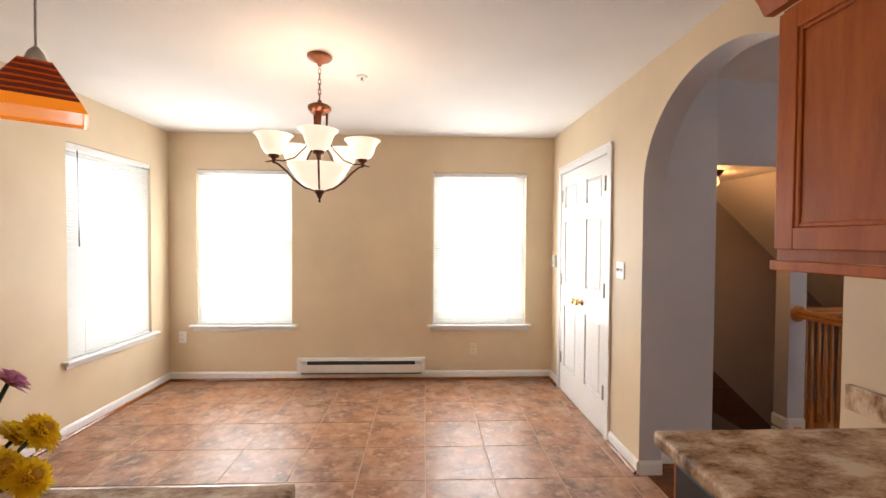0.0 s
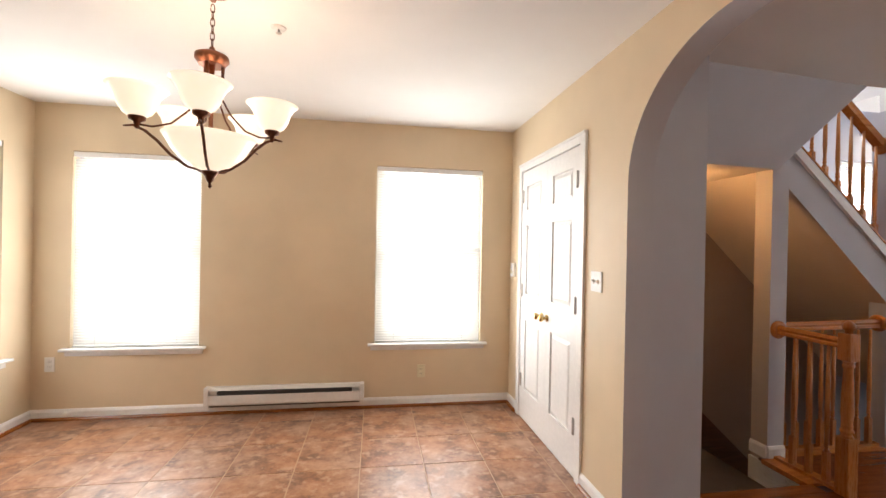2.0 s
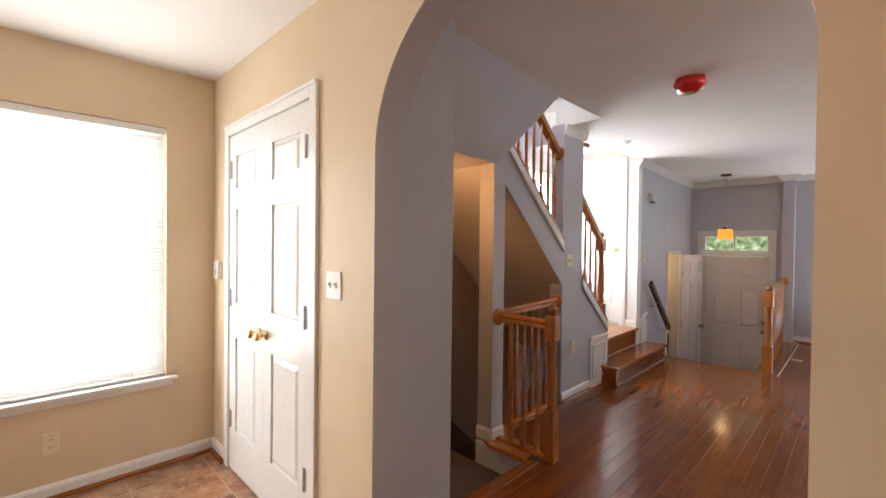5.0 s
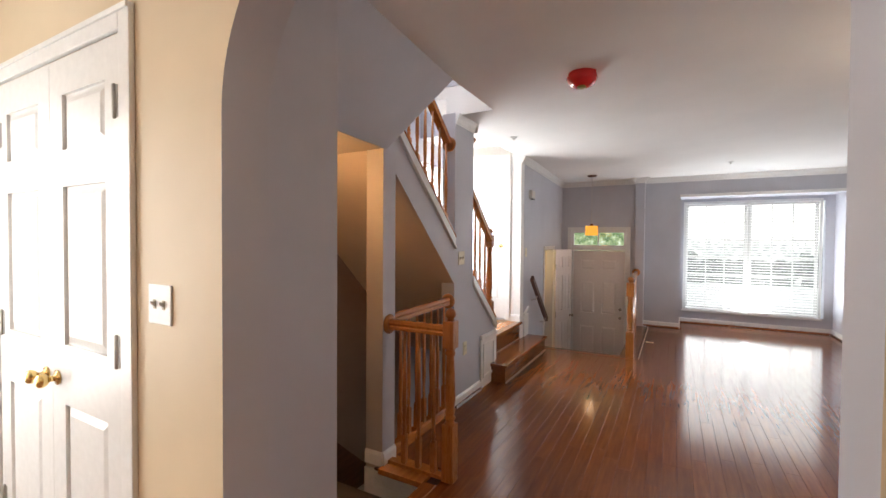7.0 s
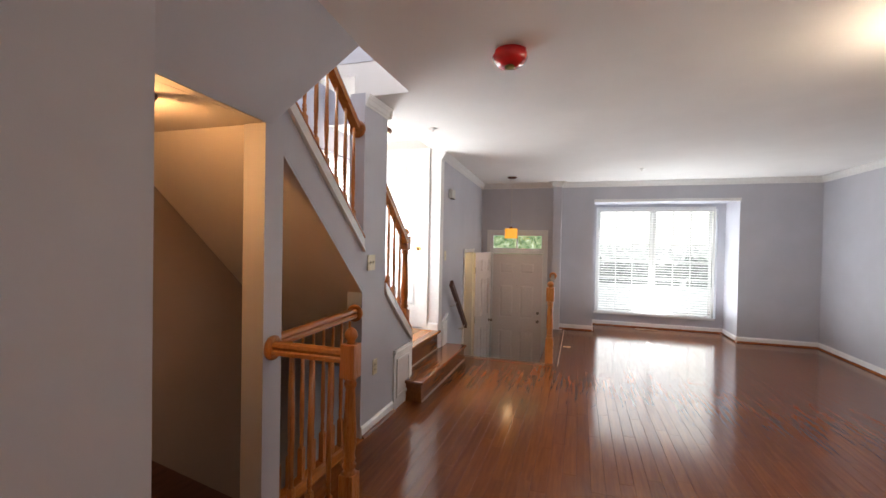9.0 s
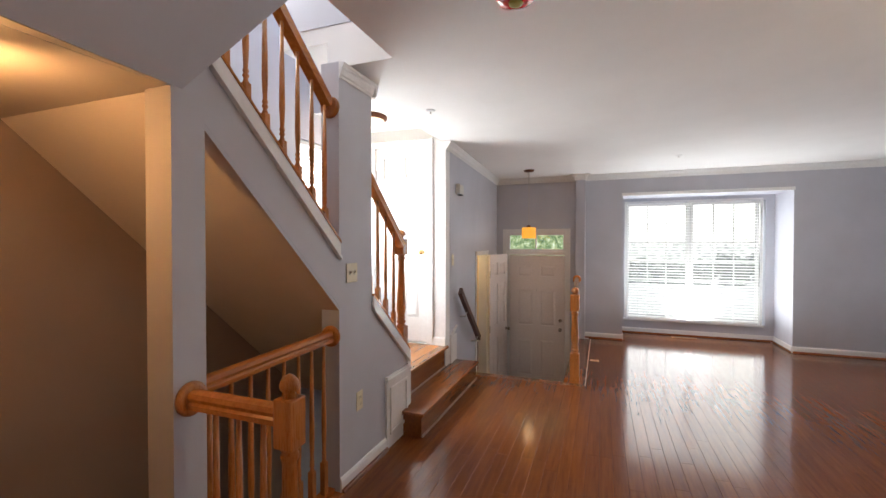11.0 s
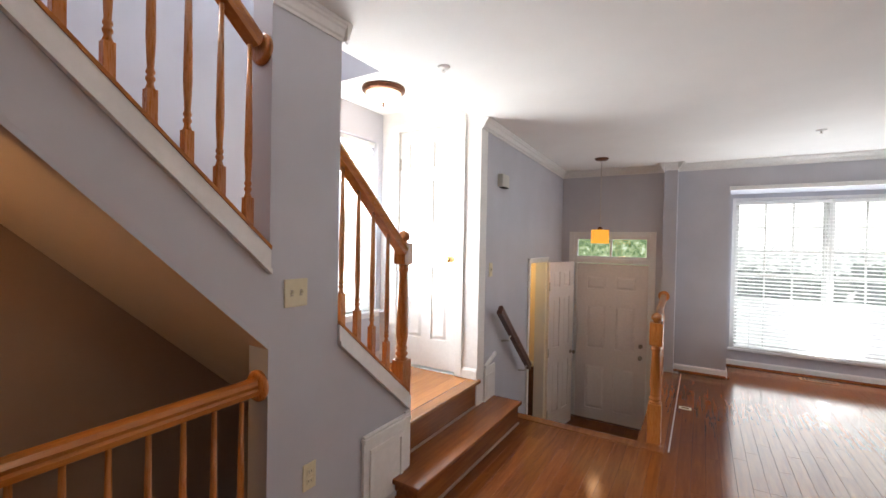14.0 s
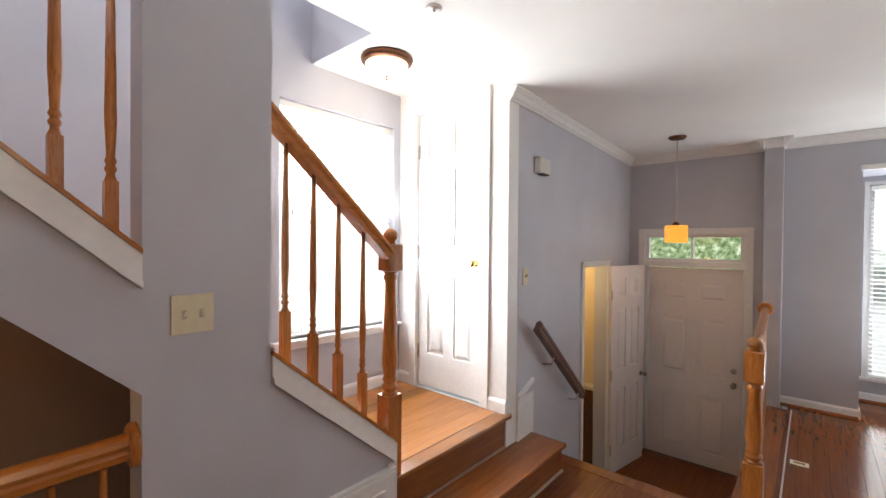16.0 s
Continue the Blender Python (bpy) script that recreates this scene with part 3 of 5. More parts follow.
crown((X_E, Y_SOUTH), (X_E, 2.115), (-1, 0))
crown((X_E, 2.255), (X_E, 3.5), (-1, 0))
crown((X_A2, Y_SOUTH), (X_E, Y_SOUTH), (0, 1))
crown((0.0, 0.0), (2.68, 0.0), (0, -1), FW)
crown((6.03, 3.36), (6.152, 3.36), (0, -1))
crown((4.075, Y_S), (4.474, Y_S), (0, -1), k=0.62)
crown((4.44, Y_S - 0.034), (4.44, Y_S2), (1, 0), k=0.62)
crown((8.69, 2.045), (8.69, 2.325), (-1, 0))
crown((8.62, 2.115), (X_E, 2.115), (0, -1))
crown((8.62, 2.255), (X_E, 2.255), (0, 1))


def slope_cap(x0, z0, x1, z1, name):
    """White stringer board and moulding with a narrow oak cap along a sloping wall top."""
    bm = bmesh.new()
    d = 0.078
    loop_prism(bm, [(x0, Y_S - 0.014, z0), (x1, Y_S - 0.014, z1), (x1, Y_S - 0.014, z1 - d), (x0, Y_S - 0.014, z0 - d)], (0, 0.0135, 0))
    loop_prism(bm, [(x0, Y_S - 0.024, z0 - d + 0.004), (x1, Y_S - 0.024, z1 - d + 0.004), (x1, Y_S - 0.024, z1 - d - 0.016), (x0, Y_S - 0.024, z0 - d - 0.016)], (0, 0.0235, 0))
    setting("trim_" + name, bm, TRIM)
    bm = bmesh.new()
    loop_prism(bm, [(x0, Y_S - 0.018, z0 + 0.001), (x1, Y_S - 0.018, z1 + 0.001), (x1, Y_S - 0.018, z1 + 0.016), (x0, Y_S - 0.018, z0 + 0.016)], (0, 0.138, 0))
    setting("trim_" + name + "_cap", bm, OAK_X)


slope_cap(3.02, 2.391, 4.073, 1.443, "upper_stringer")
slope_cap(4.442, 1.096, 5.0, 0.617, "lower_stringer")
# end board and panelled block at the foot of the low wall
bm = bmesh.new()
box(bm, 5.0, Y_S - 0.014, 0.19, 5.014, Y_S2, 0.60)
box(bm, 4.965, Y_S - 0.0145, 0.0, 5.0, Y_S - 0.0005, 0.52)
box(bm, 4.62, Y_S - 0.016, 0.0, 4.965, Y_S - 0.0005, 0.475)
box(bm, 4.612, Y_S - 0.030, 0.470, 5.0, Y_S - 0.0005, 0.492, 0.004)
box(bm, 4.618, Y_S - 0.024, 0.492, 5.0, Y_S - 0.0005, 0.506, 0.004)
for x0, z0, x1, z1 in ((4.66, 0.40, 4.94, 0.425), (4.66, 0.09, 4.94, 0.115), (4.66, 0.115, 4.685, 0.40), (4.915, 0.115, 4.94, 0.40)):
    box(bm, x0, Y_S - 0.027, z0, x1, Y_S - 0.016, z1, 0.004)
setting("trim_stair_panel", bm, TRIM)
# matching panel on the foyer wall beside the step
bm = bmesh.new()
box(bm, 0.0, -0.016, 0.0, 0.22, -0.0005, 0.46)
loop_prism(bm, [(0.0, -0.024, 0.46), (0.22, -0.024, 0.53), (0.22, -0.024, 0.555), (0.0, -0.024, 0.485)], (0, 0.0235, 0))
box(bm, 0.03, -0.021, 0.22, 0.19, -0.016, 0.40, 0.004)
ob = setting("trim_foyer_panel", bm, TRIM)
ob.matrix_basis = FW


def casing(name, m, w, z0, z1, width=0.065, mat=None, sill=False):
    """Flat casing round an opening w wide, in local x and z, standing proud towards -y."""
    bm = bmesh.new()
    for a, b, c, d in ((-width, z0, 0, z1 + width), (w, z0, w + width, z1 + width), (0, z1, w, z1 + width)):
        box(bm, a, -0.018, b, c, -0.0005, d, 0.004)
    box(bm, -width, -0.026, z1 + width - 0.018, w + width, -0.018, z1 + width, 0.003)
    ob = setting(name, bm, mat or TRIM)
    ob.matrix_basis = m
    return ob


def face_x(x, y, z=0.0):
    """Local x runs towards -y, local -y faces -x: for things on walls seen from the west."""
    return Matrix.Translation((x, y, z)) @ Matrix.Rotation(radians(-90), 4, "Z")


casing("trim_closet", face_x(X_A, 4.185), 1.02, 0.0, 2.055)
casing("trim_landing_door", face_x(6.03, 4.165), 0.605, 0.40, 2.45)
casing("trim_hall_closet", FW @ Matrix.Translation((1.20, 0, 0)), 0.66, Z_FOYER, 1.28, 0.055)
casing("trim_front_door", face_x(X_E, 3.325), 0.925, Z_FOYER, 1.60)
bm = bmesh.new()
box(bm, X_E - 0.012, 2.40, 1.255, X_E + 0.10, 3.325, 1.315, 0.004)
setting("trim_transom_bar", bm, TRIM)
# bay head: white board under the soffit of the opening
bm = bmesh.new()
box(bm, X_E - 0.012, -0.49, 2.14, X_E + 0.02, 1.602, 2.185, 0.004)
setting("trim_bay_head", bm, TRIM)

# stairs: hall step, landing, flight, foyer steps, each tread a part
stairs = thing("staircase", "red-brown stained wooden staircase rising from the hall", "staircase")
bm = bmesh.new()
box(bm, 4.852, 3.098, 0.158, 6.352, 3.372, 0.186, 0.008)
part("tread", bm, STEP_WOOD, stairs)
bm = bmesh.new()
box(bm, 4.875, 3.124, 0.0, 6.33, 3.35, 0.158)
part("riser", bm, STEP_WOOD, stairs)
bm = bmesh.new()
box(bm, 5.016, 3.37, 0.16, 6.03, 3.39, 0.372)
part("riser", bm, STEP_WOOD, stairs)
bm = bmesh.new()
box(bm, 5.016, 3.335, 0.372, 6.06, 3.43, 0.40, 0.008)
part("nosing", bm, LANDING_WOOD, stairs)
bm = bmesh.new()
box(bm, 4.875, 3.112, 0.0, 6.332, 3.1235, 0.016, 0.003)
box(bm, 5.016, 3.358, 0.186, 6.03, 3.3695, 0.2, 0.003)
part("shoe_moulding", bm, plain("pale_worn_moulding", (0.42, 0.27, 0.18), 0.4), stairs)
for i in range(11):
    x = 5.0 - 0.211 * i
    bm = bmesh.new()
    box(bm, x - 0.235, Y_S2, 0.40 + 0.19 * (i + 1) - 0.028, x + 0.012, Y_BACK - 0.001, 0.40 + 0.19 * (i + 1), 0.006)
    part("tread", bm, STEP_WOOD, stairs)
    bm = bmesh.new()
    box(bm, x - 0.02, Y_S2 + 0.001, 0.40 + 0.19 * i, x, Y_BACK - 0.001, 0.40 + 0.19 * (i + 1) - 0.028)
    part("riser", bm, STEP_WOOD, stairs)
for i in range(8):
    bm = bmesh.new()
    y = 3.43 + 0.1162 * i
    box(bm, 5.016, y + 0.0002, 0.37, 6.03, y + 0.116, 0.3985)
    part("board", bm, LANDING_WOOD, stairs)
foyer_steps = thing("foyer_steps", "red-brown wooden steps down to the sunken foyer", "steps")
for i in range(4):
    bm = bmesh.new()
    box(bm, X_FOYER + 0.25 * i, 2.10, -0.166 * (i + 1) - 0.03, X_FOYER + 0.25 * (i + 1) + 0.02, 3.36 + 0.0126 * (i + 1), -0.166 * (i + 1), 0.006)
    part("tread", bm, STEP_WOOD, foyer_steps)
    bm = bmesh.new()
    box(bm, X_FOYER + 0.25 * i - 0.02, 2.10, -0.166 * (i + 1), X_FOYER + 0.25 * i, 3.36, -0.166 * i - 0.032)
    part("riser", bm, STEP_WOOD, foyer_steps)
bm = bmesh.new()
box(bm, X_FOYER + 0.98, 2.10, Z_FOYER, X_FOYER + 1.0, 3.40, -0.70)
part("riser", bm, STEP_WOOD, foyer_steps)
bm = bmesh.new()
box(bm, X_FOYER - 0.09, 2.06, -0.030, X_FOYER + 0.02, 3.352, 0.003, 0.006)
part("nosing", bm, STEP_WOOD, foyer_steps)
bm = bmesh.new()
box(bm, 2.118, 2.86, -0.030, 3.03, 2.945, 0.003, 0.006)
setting("trim_cellar_nosing", bm, STEP_WOOD)
bm = bmesh.new()
box(bm, 3.0, 2.945, -0.030, 3.20, 3.262, 0.004, 0.006)
box(bm, 3.178, 3.262, -0.030, 4.075, 3.40, 0.004, 0.006)
setting("trim_well_nosing", bm, OAK_X)

# ---- doors and windows ----
def door_leaf(parent, w, h, cols, material, t=0.035, rows=((0.12, 0.43), (0.515, 0.785), (0.84, 0.948)), side=0.095, mid=0.095):
    """A moulded panel leaf in local x (width), z (height); the front looks to -y. rows: low and high ends as shares of the height."""
    bm = bmesh.new()
    box(bm, 0, 0.012, 0, w, t, h)
    pw = (w - 2 * side - mid * (cols - 1)) / cols
    lefts = [side + c * (pw + mid) for c in range(cols)]
    for x, x1 in zip([0.0] + [x + pw for x in lefts], lefts + [w]):
        box(bm, x, 0, 0, x1, 0.012, h)
    zs = [0.0] + [h * s for r in rows for s in r] + [h]
    for x in lefts:
        for a, b in zip(zs[::2], zs[1::2]):
            box(bm, x, 0, a, x + pw, 0.012, b)
    leaf = part("leaf", bm, material, parent)
    for x in lefts:
        for a, b in rows:
            bm = bmesh.new()
            lo = [(x + 0.004, 0.0118, a * h + 0.004), (x + pw - 0.004, 0.0118, a * h + 0.004), (x + pw - 0.004, 0.0118, b * h - 0.004), (x + 0.004, 0.0118, b * h - 0.004)]
            for k, depth in ((0.012, 0.0105), (0.034, 0.0015)):
                hi = [(x + k, depth, a * h + k), (x + pw - k, depth, a * h + k), (x + pw - k, depth, b * h - k), (x + k, depth, b * h - k)]
                for i in range(4):
                    bm.faces.new([bm.verts.new(q) for q in (lo[i], lo[(i + 1) % 4], hi[(i + 1) % 4], hi[i])])
                lo = hi
            bm.faces.new([bm.verts.new(q) for q in lo])
            bmesh.ops.remove_doubles(bm, verts=bm.verts, dist=0.0001)
            part("panel", bm, material, leaf)
    return leaf


def knob(parent, x, z, material, y=0.0, name="door_knob"):
    bm = bmesh.new()
    m = Matrix.Translation((x, y, z)) @ Matrix.Rotation(radians(90), 4, "X")
    lathe(bm, [(0.026, 0.0), (0.026, 0.006), (0.011, 0.010), (0.010, 0.026), (0.020, 0.034), (0.026, 0.046), (0.022, 0.058), (0.010, 0.064)], 16, m=m)
    return part(name, bm, material, parent)


def hinge(parent, x, z, y=-0.004, half=0.014):
    bm = bmesh.new()
    lathe(bm, [(0.003, -0.004), (0.006, 0.0), (0.006, 0.10), (0.003, 0.104)], 8, (x, y, z))
    box(bm, x - half, y + 0.002, z, x + half, y + 0.0038, z + 0.10)
    part("hinge", bm, HINGE, parent)


d = tagged(thing("door_1", "closed white six-panel double closet door with brass knobs", "door", at=face_x(X_A - 0.008, 4.183)), kind="structure")
for i in (0, 1):
    leaf = door_leaf(d, 0.506, 2.04, 1, DOOR_WHITE, rows=((0.12, 0.40), (0.505, 0.78), (0.843, 0.938)), side=0.10)
    leaf.location = (0.0015 + 0.5075 * i, 0, 0.008)
    knob(leaf, 0.505 - 0.045 if i == 0 else 0.045, 0.905, BRASS)
    for z in (0.26, 1.005, 1.785):
        hinge(leaf, 0.030 if i == 0 else 0.472, z, half=0.017)
d = tagged(thing("door_2", "closed white six-panel door on the stair landing", "door", at=face_x(6.045, 4.163, 0.418)), kind="structure")
leaf = door_leaf(d, 0.60, 2.028, 2, DOOR_WHITE)
knob(leaf, 0.54, 0.93, BRASS)
for z in (0.2, 0.95, 1.7):
    hinge(leaf, 0.0, z)
d = tagged(thing("door_3", "greyish white six-panel front door with nickel knob and deadbolt", "door", at=face_x(X_E + 0.03, 3.285, Z_FOYER)), kind="structure")
leaf = door_leaf(d, 0.865, 2.075, 2, DOOR_GREY, rows=((0.075, 0.352), (0.463, 0.737), (0.84, 0.925)), side=0.135, mid=0.12)
knob(leaf, 0.80, 0.91, SHADED_NICKEL)
knob(leaf, 0.80, 1.055, SHADED_NICKEL, name="deadbolt").scale = (1, 0.55, 1)
bm = bmesh.new()
lathe(bm, [(0.008, 0), (0.008, 0.004), (0.005, 0.006)], 10, m=Matrix.Translation((0.43, 0, 1.52)) @ Matrix.Rotation(radians(90), 4, "X"))
part("peephole", bm, NICKEL, leaf)
bm = bmesh.new()
box(bm, -0.04, -0.01, -0.004, 0.91, 0.06, 0.012)
part("threshold", bm, DARK_WOOD, d)
for a, b in ((-0.037, -0.003), (0.868, 0.885)):
    bm = bmesh.new()
    box(bm, a, -0.004, 0.013, b, 0.08, 2.085)
    part("jamb", bm, TRIM, d)
hx, hy = (FW @ Vector((1.872, 0, 0))).to_2d()
d = tagged(thing("door_4", "greyish white panel door of the hall closet, standing open", "door", at=Matrix.Translation((hx, hy - 0.05, Z_FOYER + 0.01)) @ Matrix.Rotation(radians(-11), 4, "Z")), kind="structure")
leaf = door_leaf(d, 0.645, 2.09, 2, DOOR_GREY, rows=((0.112, 0.403), (0.497, 0.79), (0.853, 0.944)), side=0.11, mid=0.10)
knob(leaf, 0.59, 0.92, SHADED_NICKEL)
for z in (0.2, 0.95, 1.75):
    hinge(leaf, 0.0, z)


def window(name, label, m, w, h, depth=0.10, muntins=(0, 0), mid=True, sill=True, stool=0.05, fw=0.035, mat=None):
    """A double-hung window in local x and z, the room towards -y: frame, sashes, panes, sill, apron."""
    win = tagged(thing(name, label, "window", at=m), kind="structure")
    bm = bmesh.new()
    for a, b, c, e in ((0, 0, fw, h), (w - fw, 0, w, h), (fw, 0, w - fw, fw), (fw, h - fw, w - fw, h)):
        box(bm, a, depth - 0.02, b, c, depth + 0.05, e, 0.003)
    part("window_frame", bm, mat or TRIM, win)
    halves = ((fw, h / 2 + 0.012, 0.0), (h / 2 - 0.012, h - fw, 0.022)) if mid else ((fw, h - fw, 0.0),)
    for z0, z1, dy in halves:
        y0 = depth + dy
        bm = bmesh.new()
        for a, b, c, e in ((fw, z0, 2 * fw, z1), (w - 2 * fw, z0, w - fw, z1), (2 * fw, z0, w - 2 * fw, z0 + fw), (2 * fw, z1 - fw, w - 2 * fw, z1)):
            box(bm, a, y0, b, c, y0 + 0.02, e, 0.002)
        sash = part("sash", bm, mat or TRIM, win)
        for i in range(muntins[0]):
            x = 2 * fw + (w - 4 * fw) * (i + 1) / (muntins[0] + 1)
            bm = bmesh.new()
            box(bm, x - 0.009, y0 + 0.003, z0 + fw, x + 0.009, y0 + 0.017, z1 - fw)
            part("muntin", bm, mat or TRIM, sash)
        for i in range(muntins[1]):
            z = z0 + fw + (z1 - z0 - 2 * fw) * (i + 1) / (muntins[1] + 1)
            bm = bmesh.new()
            box(bm, 2 * fw, y0 + 0.004, z - 0.009, w - 2 * fw, y0 + 0.016, z + 0.009)
            part("muntin", bm, mat or TRIM, sash)
        bm = bmesh.new()
        box(bm, (2 * fw - 0.004), y0 + 0.008, z0 + (fw - 0.004), w - (2 * fw - 0.004), y0 + 0.012, z1 - (fw - 0.004))
        pane = part("pane", bm, GLASS, sash)
        pane.visible_shadow = False
    if sill:
        bm = bmesh.new()
        box(bm, -0.055, -stool, -0.022, w + 0.055, depth - 0.02, 0.0, 0.006)
        box(bm, -0.03, -0.016, -0.062, w + 0.03, -0.0005, -0.022, 0.004)
        part("window_sill", bm, TRIM, win)
    return win


def blind(label, m, w, h, pitch, slat_w, tilt, y=0.04, wand=True, drop=0.0):
    """A horizontal blind: head rail, slats, cords, bottom rail, wand, in local x and z."""
    b = thing("window_blind", label, "blind", "window blinds", m)
    bm = bmesh.new()
    box(bm, 0.006, y - 0.02, h - 0.045, w - 0.006, y + 0.02, h - 0.004, 0.004)
    part("head_rail", bm, WHITE_PLASTIC, b)
    n = round((h - 0.078 - drop) / pitch)
    pitch = (h - 0.078 - drop) / n
    sm = bmesh.new()
    k = slat_w / 2
    prof = [(-k, -0.0015), (-k * 0.5, 0.0005), (0, 0.0012), (k * 0.5, 0.0005), (k, -0.0015)]
    top = [(0.010, u, v + 0.0005) for u, v in prof] + [(0.010, u, v - 0.0005) for u, v in prof[::-1]]
    loop_prism(sm, top, (w - 0.020, 0, 0))
    me = mesh_of(sm, "slat", SLAT)
    for i in range(n):
        ob = new("slat", me)
        ob.parent = b
        ob.matrix_basis = Matrix.Translation((0, y, h - 0.055 - pitch * (i + 0.5))) @ Matrix.Rotation(radians(tilt + random.uniform(-2, 2)), 4, "X")
    z = h - 0.055 - pitch * n - 0.012
    bm = bmesh.new()
    box(bm, 0.008, y - 0.013, z - 0.010, w - 0.008, y + 0.013, z + 0.006, 0.003)
    part("bottom_rail", bm, WHITE_PLASTIC, b)
    for x in (w * 0.18, w * 0.82):
        bm = bmesh.new()
        tube(bm, [(x, y - slat_w / 2 - 0.002, z), (x, y - slat_w / 2 - 0.002, h - 0.05)], 0.0012, 5)
        part("cord", bm, WHITE_PLASTIC, b)
    if wand:
        bm = bmesh.new()
        tube(bm, [(0.09, y - 0.03, h - 0.05), (0.095, y - 0.034, h * 0.52)], 0.004, 6)
        part("wand", bm, make_glass("clear_plastic", (0.8, 0.8, 0.8), 0.2), b)
    return b


def face_n(x, y, z):
    """Local -y faces -y: for things on walls seen from the south."""
    return Matrix.Translation((x, y, z))


face_w = Matrix.Translation((X_W, 3.30, 0.545)) @ Matrix.Rotation(radians(90), 4, "Z")
window("window_1", "white double-hung dining window with a wooden sill", face_n(-1.985, Y_N, 0.56), 0.94, 1.55)
window("window_2", "white double-hung dining window with a wooden sill", face_n(0.372, Y_N, 0.56), 0.953, 1.55)
window("window_3", "white double-hung side window with a wooden sill", face_w, 0.925, 1.56)
lab = "closed white mini blind glowing with daylight in a dining window"
blind(lab, face_n(-1.985, Y_N, 0.56), 0.94, 1.55, 0.0225, 0.026, 62, 0.022, False)
blind(lab, face_n(0.372, Y_N, 0.56), 0.953, 1.55, 0.0225, 0.026, 62, 0.022, False)
blind(lab, face_w, 0.925, 1.56, 0.0225, 0.026, 55, 0.022)
window("window_4", "white window with a sill on the stair landing", face_n(5.03, Y_BACK, 0.87), 0.935, 1.50)
blind("white slatted blind, tilted open, in the landing window", face_n(5.03, Y_BACK, 0.87), 0.935, 1.50, 0.042, 0.05, 60, 0.05)
BAYW = face_x(9.48, 1.50, 0.235)
window("window_5", "white bay window sash pair with muntins", BAYW, 0.885, 1.84, 0.05, (2, 2), True, False, fw=0.02, mat=LIT_SASH)
window("window_6", "white bay window sash pair with muntins", BAYW @ Matrix.Translation((0.913, 0, 0)), 0.885, 1.84, 0.05, (2, 2), True, False, fw=0.02, mat=LIT_SASH)
bm = bmesh.new()
box(bm, 0.8855, 0.0, 0, 0.9125, 0.10, 1.84)
box(bm, -0.05, -0.035, -0.03, 1.85, 0.03, -0.001, 0.005)
for a, b, c, e in ((-0.035, 0, -0.0005, 1.875), (1.7985, 0, 1.833, 1.875), (0, 1.8405, 1.798, 1.875)):
    box(bm, a, -0.014, b, c, -0.0005, e)
ob = setting("trim_bay_window", bm, TRIM)
ob.matrix_basis = BAYW
lab = "white slatted blind, slats open, in the bay window"
blind(lab, BAYW @ Matrix.Translation((0.0, 0, 0)), 0.90, 1.835, 0.043, 0.048, 12, -0.014, False)
blind(lab, BAYW @ Matrix.Translation((0.898, 0, 0)), 0.90, 1.835, 0.043, 0.048, 12, -0.014, False)
# transom over the front door
win = tagged(thing("window_7", "two-light transom window above the front door", "window", at=face_x(X_E, 3.325, 1.315)), kind="structure")
bm = bmesh.new()
for a, b, c, e in ((0, 0, 0.04, 0.285), (0.885, 0, 0.925, 0.285), (0.04, 0, 0.885, 0.03), (0.04, 0.255, 0.885, 0.285), (0.452, 0.03, 0.472, 0.255)):
    box(bm, a, 0.01, b, c, 0.06, e)
part("window_frame", bm, TRIM, win)
bm = bmesh.new()
box(bm, 0.04, 0.03, 0.03, 0.885, 0.034, 0.255)
part("pane", bm, GLASS, win).visible_shadow = False
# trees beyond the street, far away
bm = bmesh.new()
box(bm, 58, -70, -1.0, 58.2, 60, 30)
tagged(setting("backdrop", bm, OUTSIDE), "glowing backdrop of bright leafy trees beyond the street", "trees")

# clipped hedge across the street, in its own shade
bm = bmesh.new()
rnd = random.Random(3)
for i in range(420):
    y = rnd.uniform(-26, 1.5)
    r = rnd.uniform(0.22, 0.5)
    at = Vector((rnd.uniform(30.0, 31.0), y, -1.0 + rnd.uniform(0.1, 1.35 + 0.35 * math.sin(y * 0.9))))
    made = bmesh.ops.create_icosphere(bm, subdivisions=2, radius=r, matrix=Matrix.Translation(at))
    for v in made["verts"]:
        v.co += (v.co - at) * 0.5 * noise.noise(v.co * 6)
tagged(setting("hedge", bm, paint("dusty_hedge_leaf", (0.06, 0.085, 0.05), 0.7, 0.4, 0.5)), "clipped green hedge across the street", "hedge", kind="stuff")

# ---- stair rails ----
RAIL = [(-0.030, -0.028), (0.030, -0.028), (0.032, -0.010), (0.024, -0.002), (0.030, 0.012), (0.024, 0.028), (0.010, 0.034), (-0.010, 0.034), (-0.024, 0.028), (-0.030, 0.012), (-0.024, -0.002), (-0.032, -0.010)]


def rosette(parent, at, axis):
    """Round wall plate; axis: the way it faces."""
    bm = bmesh.new()
    m = Matrix.Translation(at) @ Vector(axis).to_track_quat("Z", "Y").to_matrix().to_4x4()
    lathe(bm, [(0.062, 0.0), (0.062, 0.010), (0.056, 0.018), (0.046, 0.022)], 24, m=m)
    part("rosette", bm, OAK, parent)


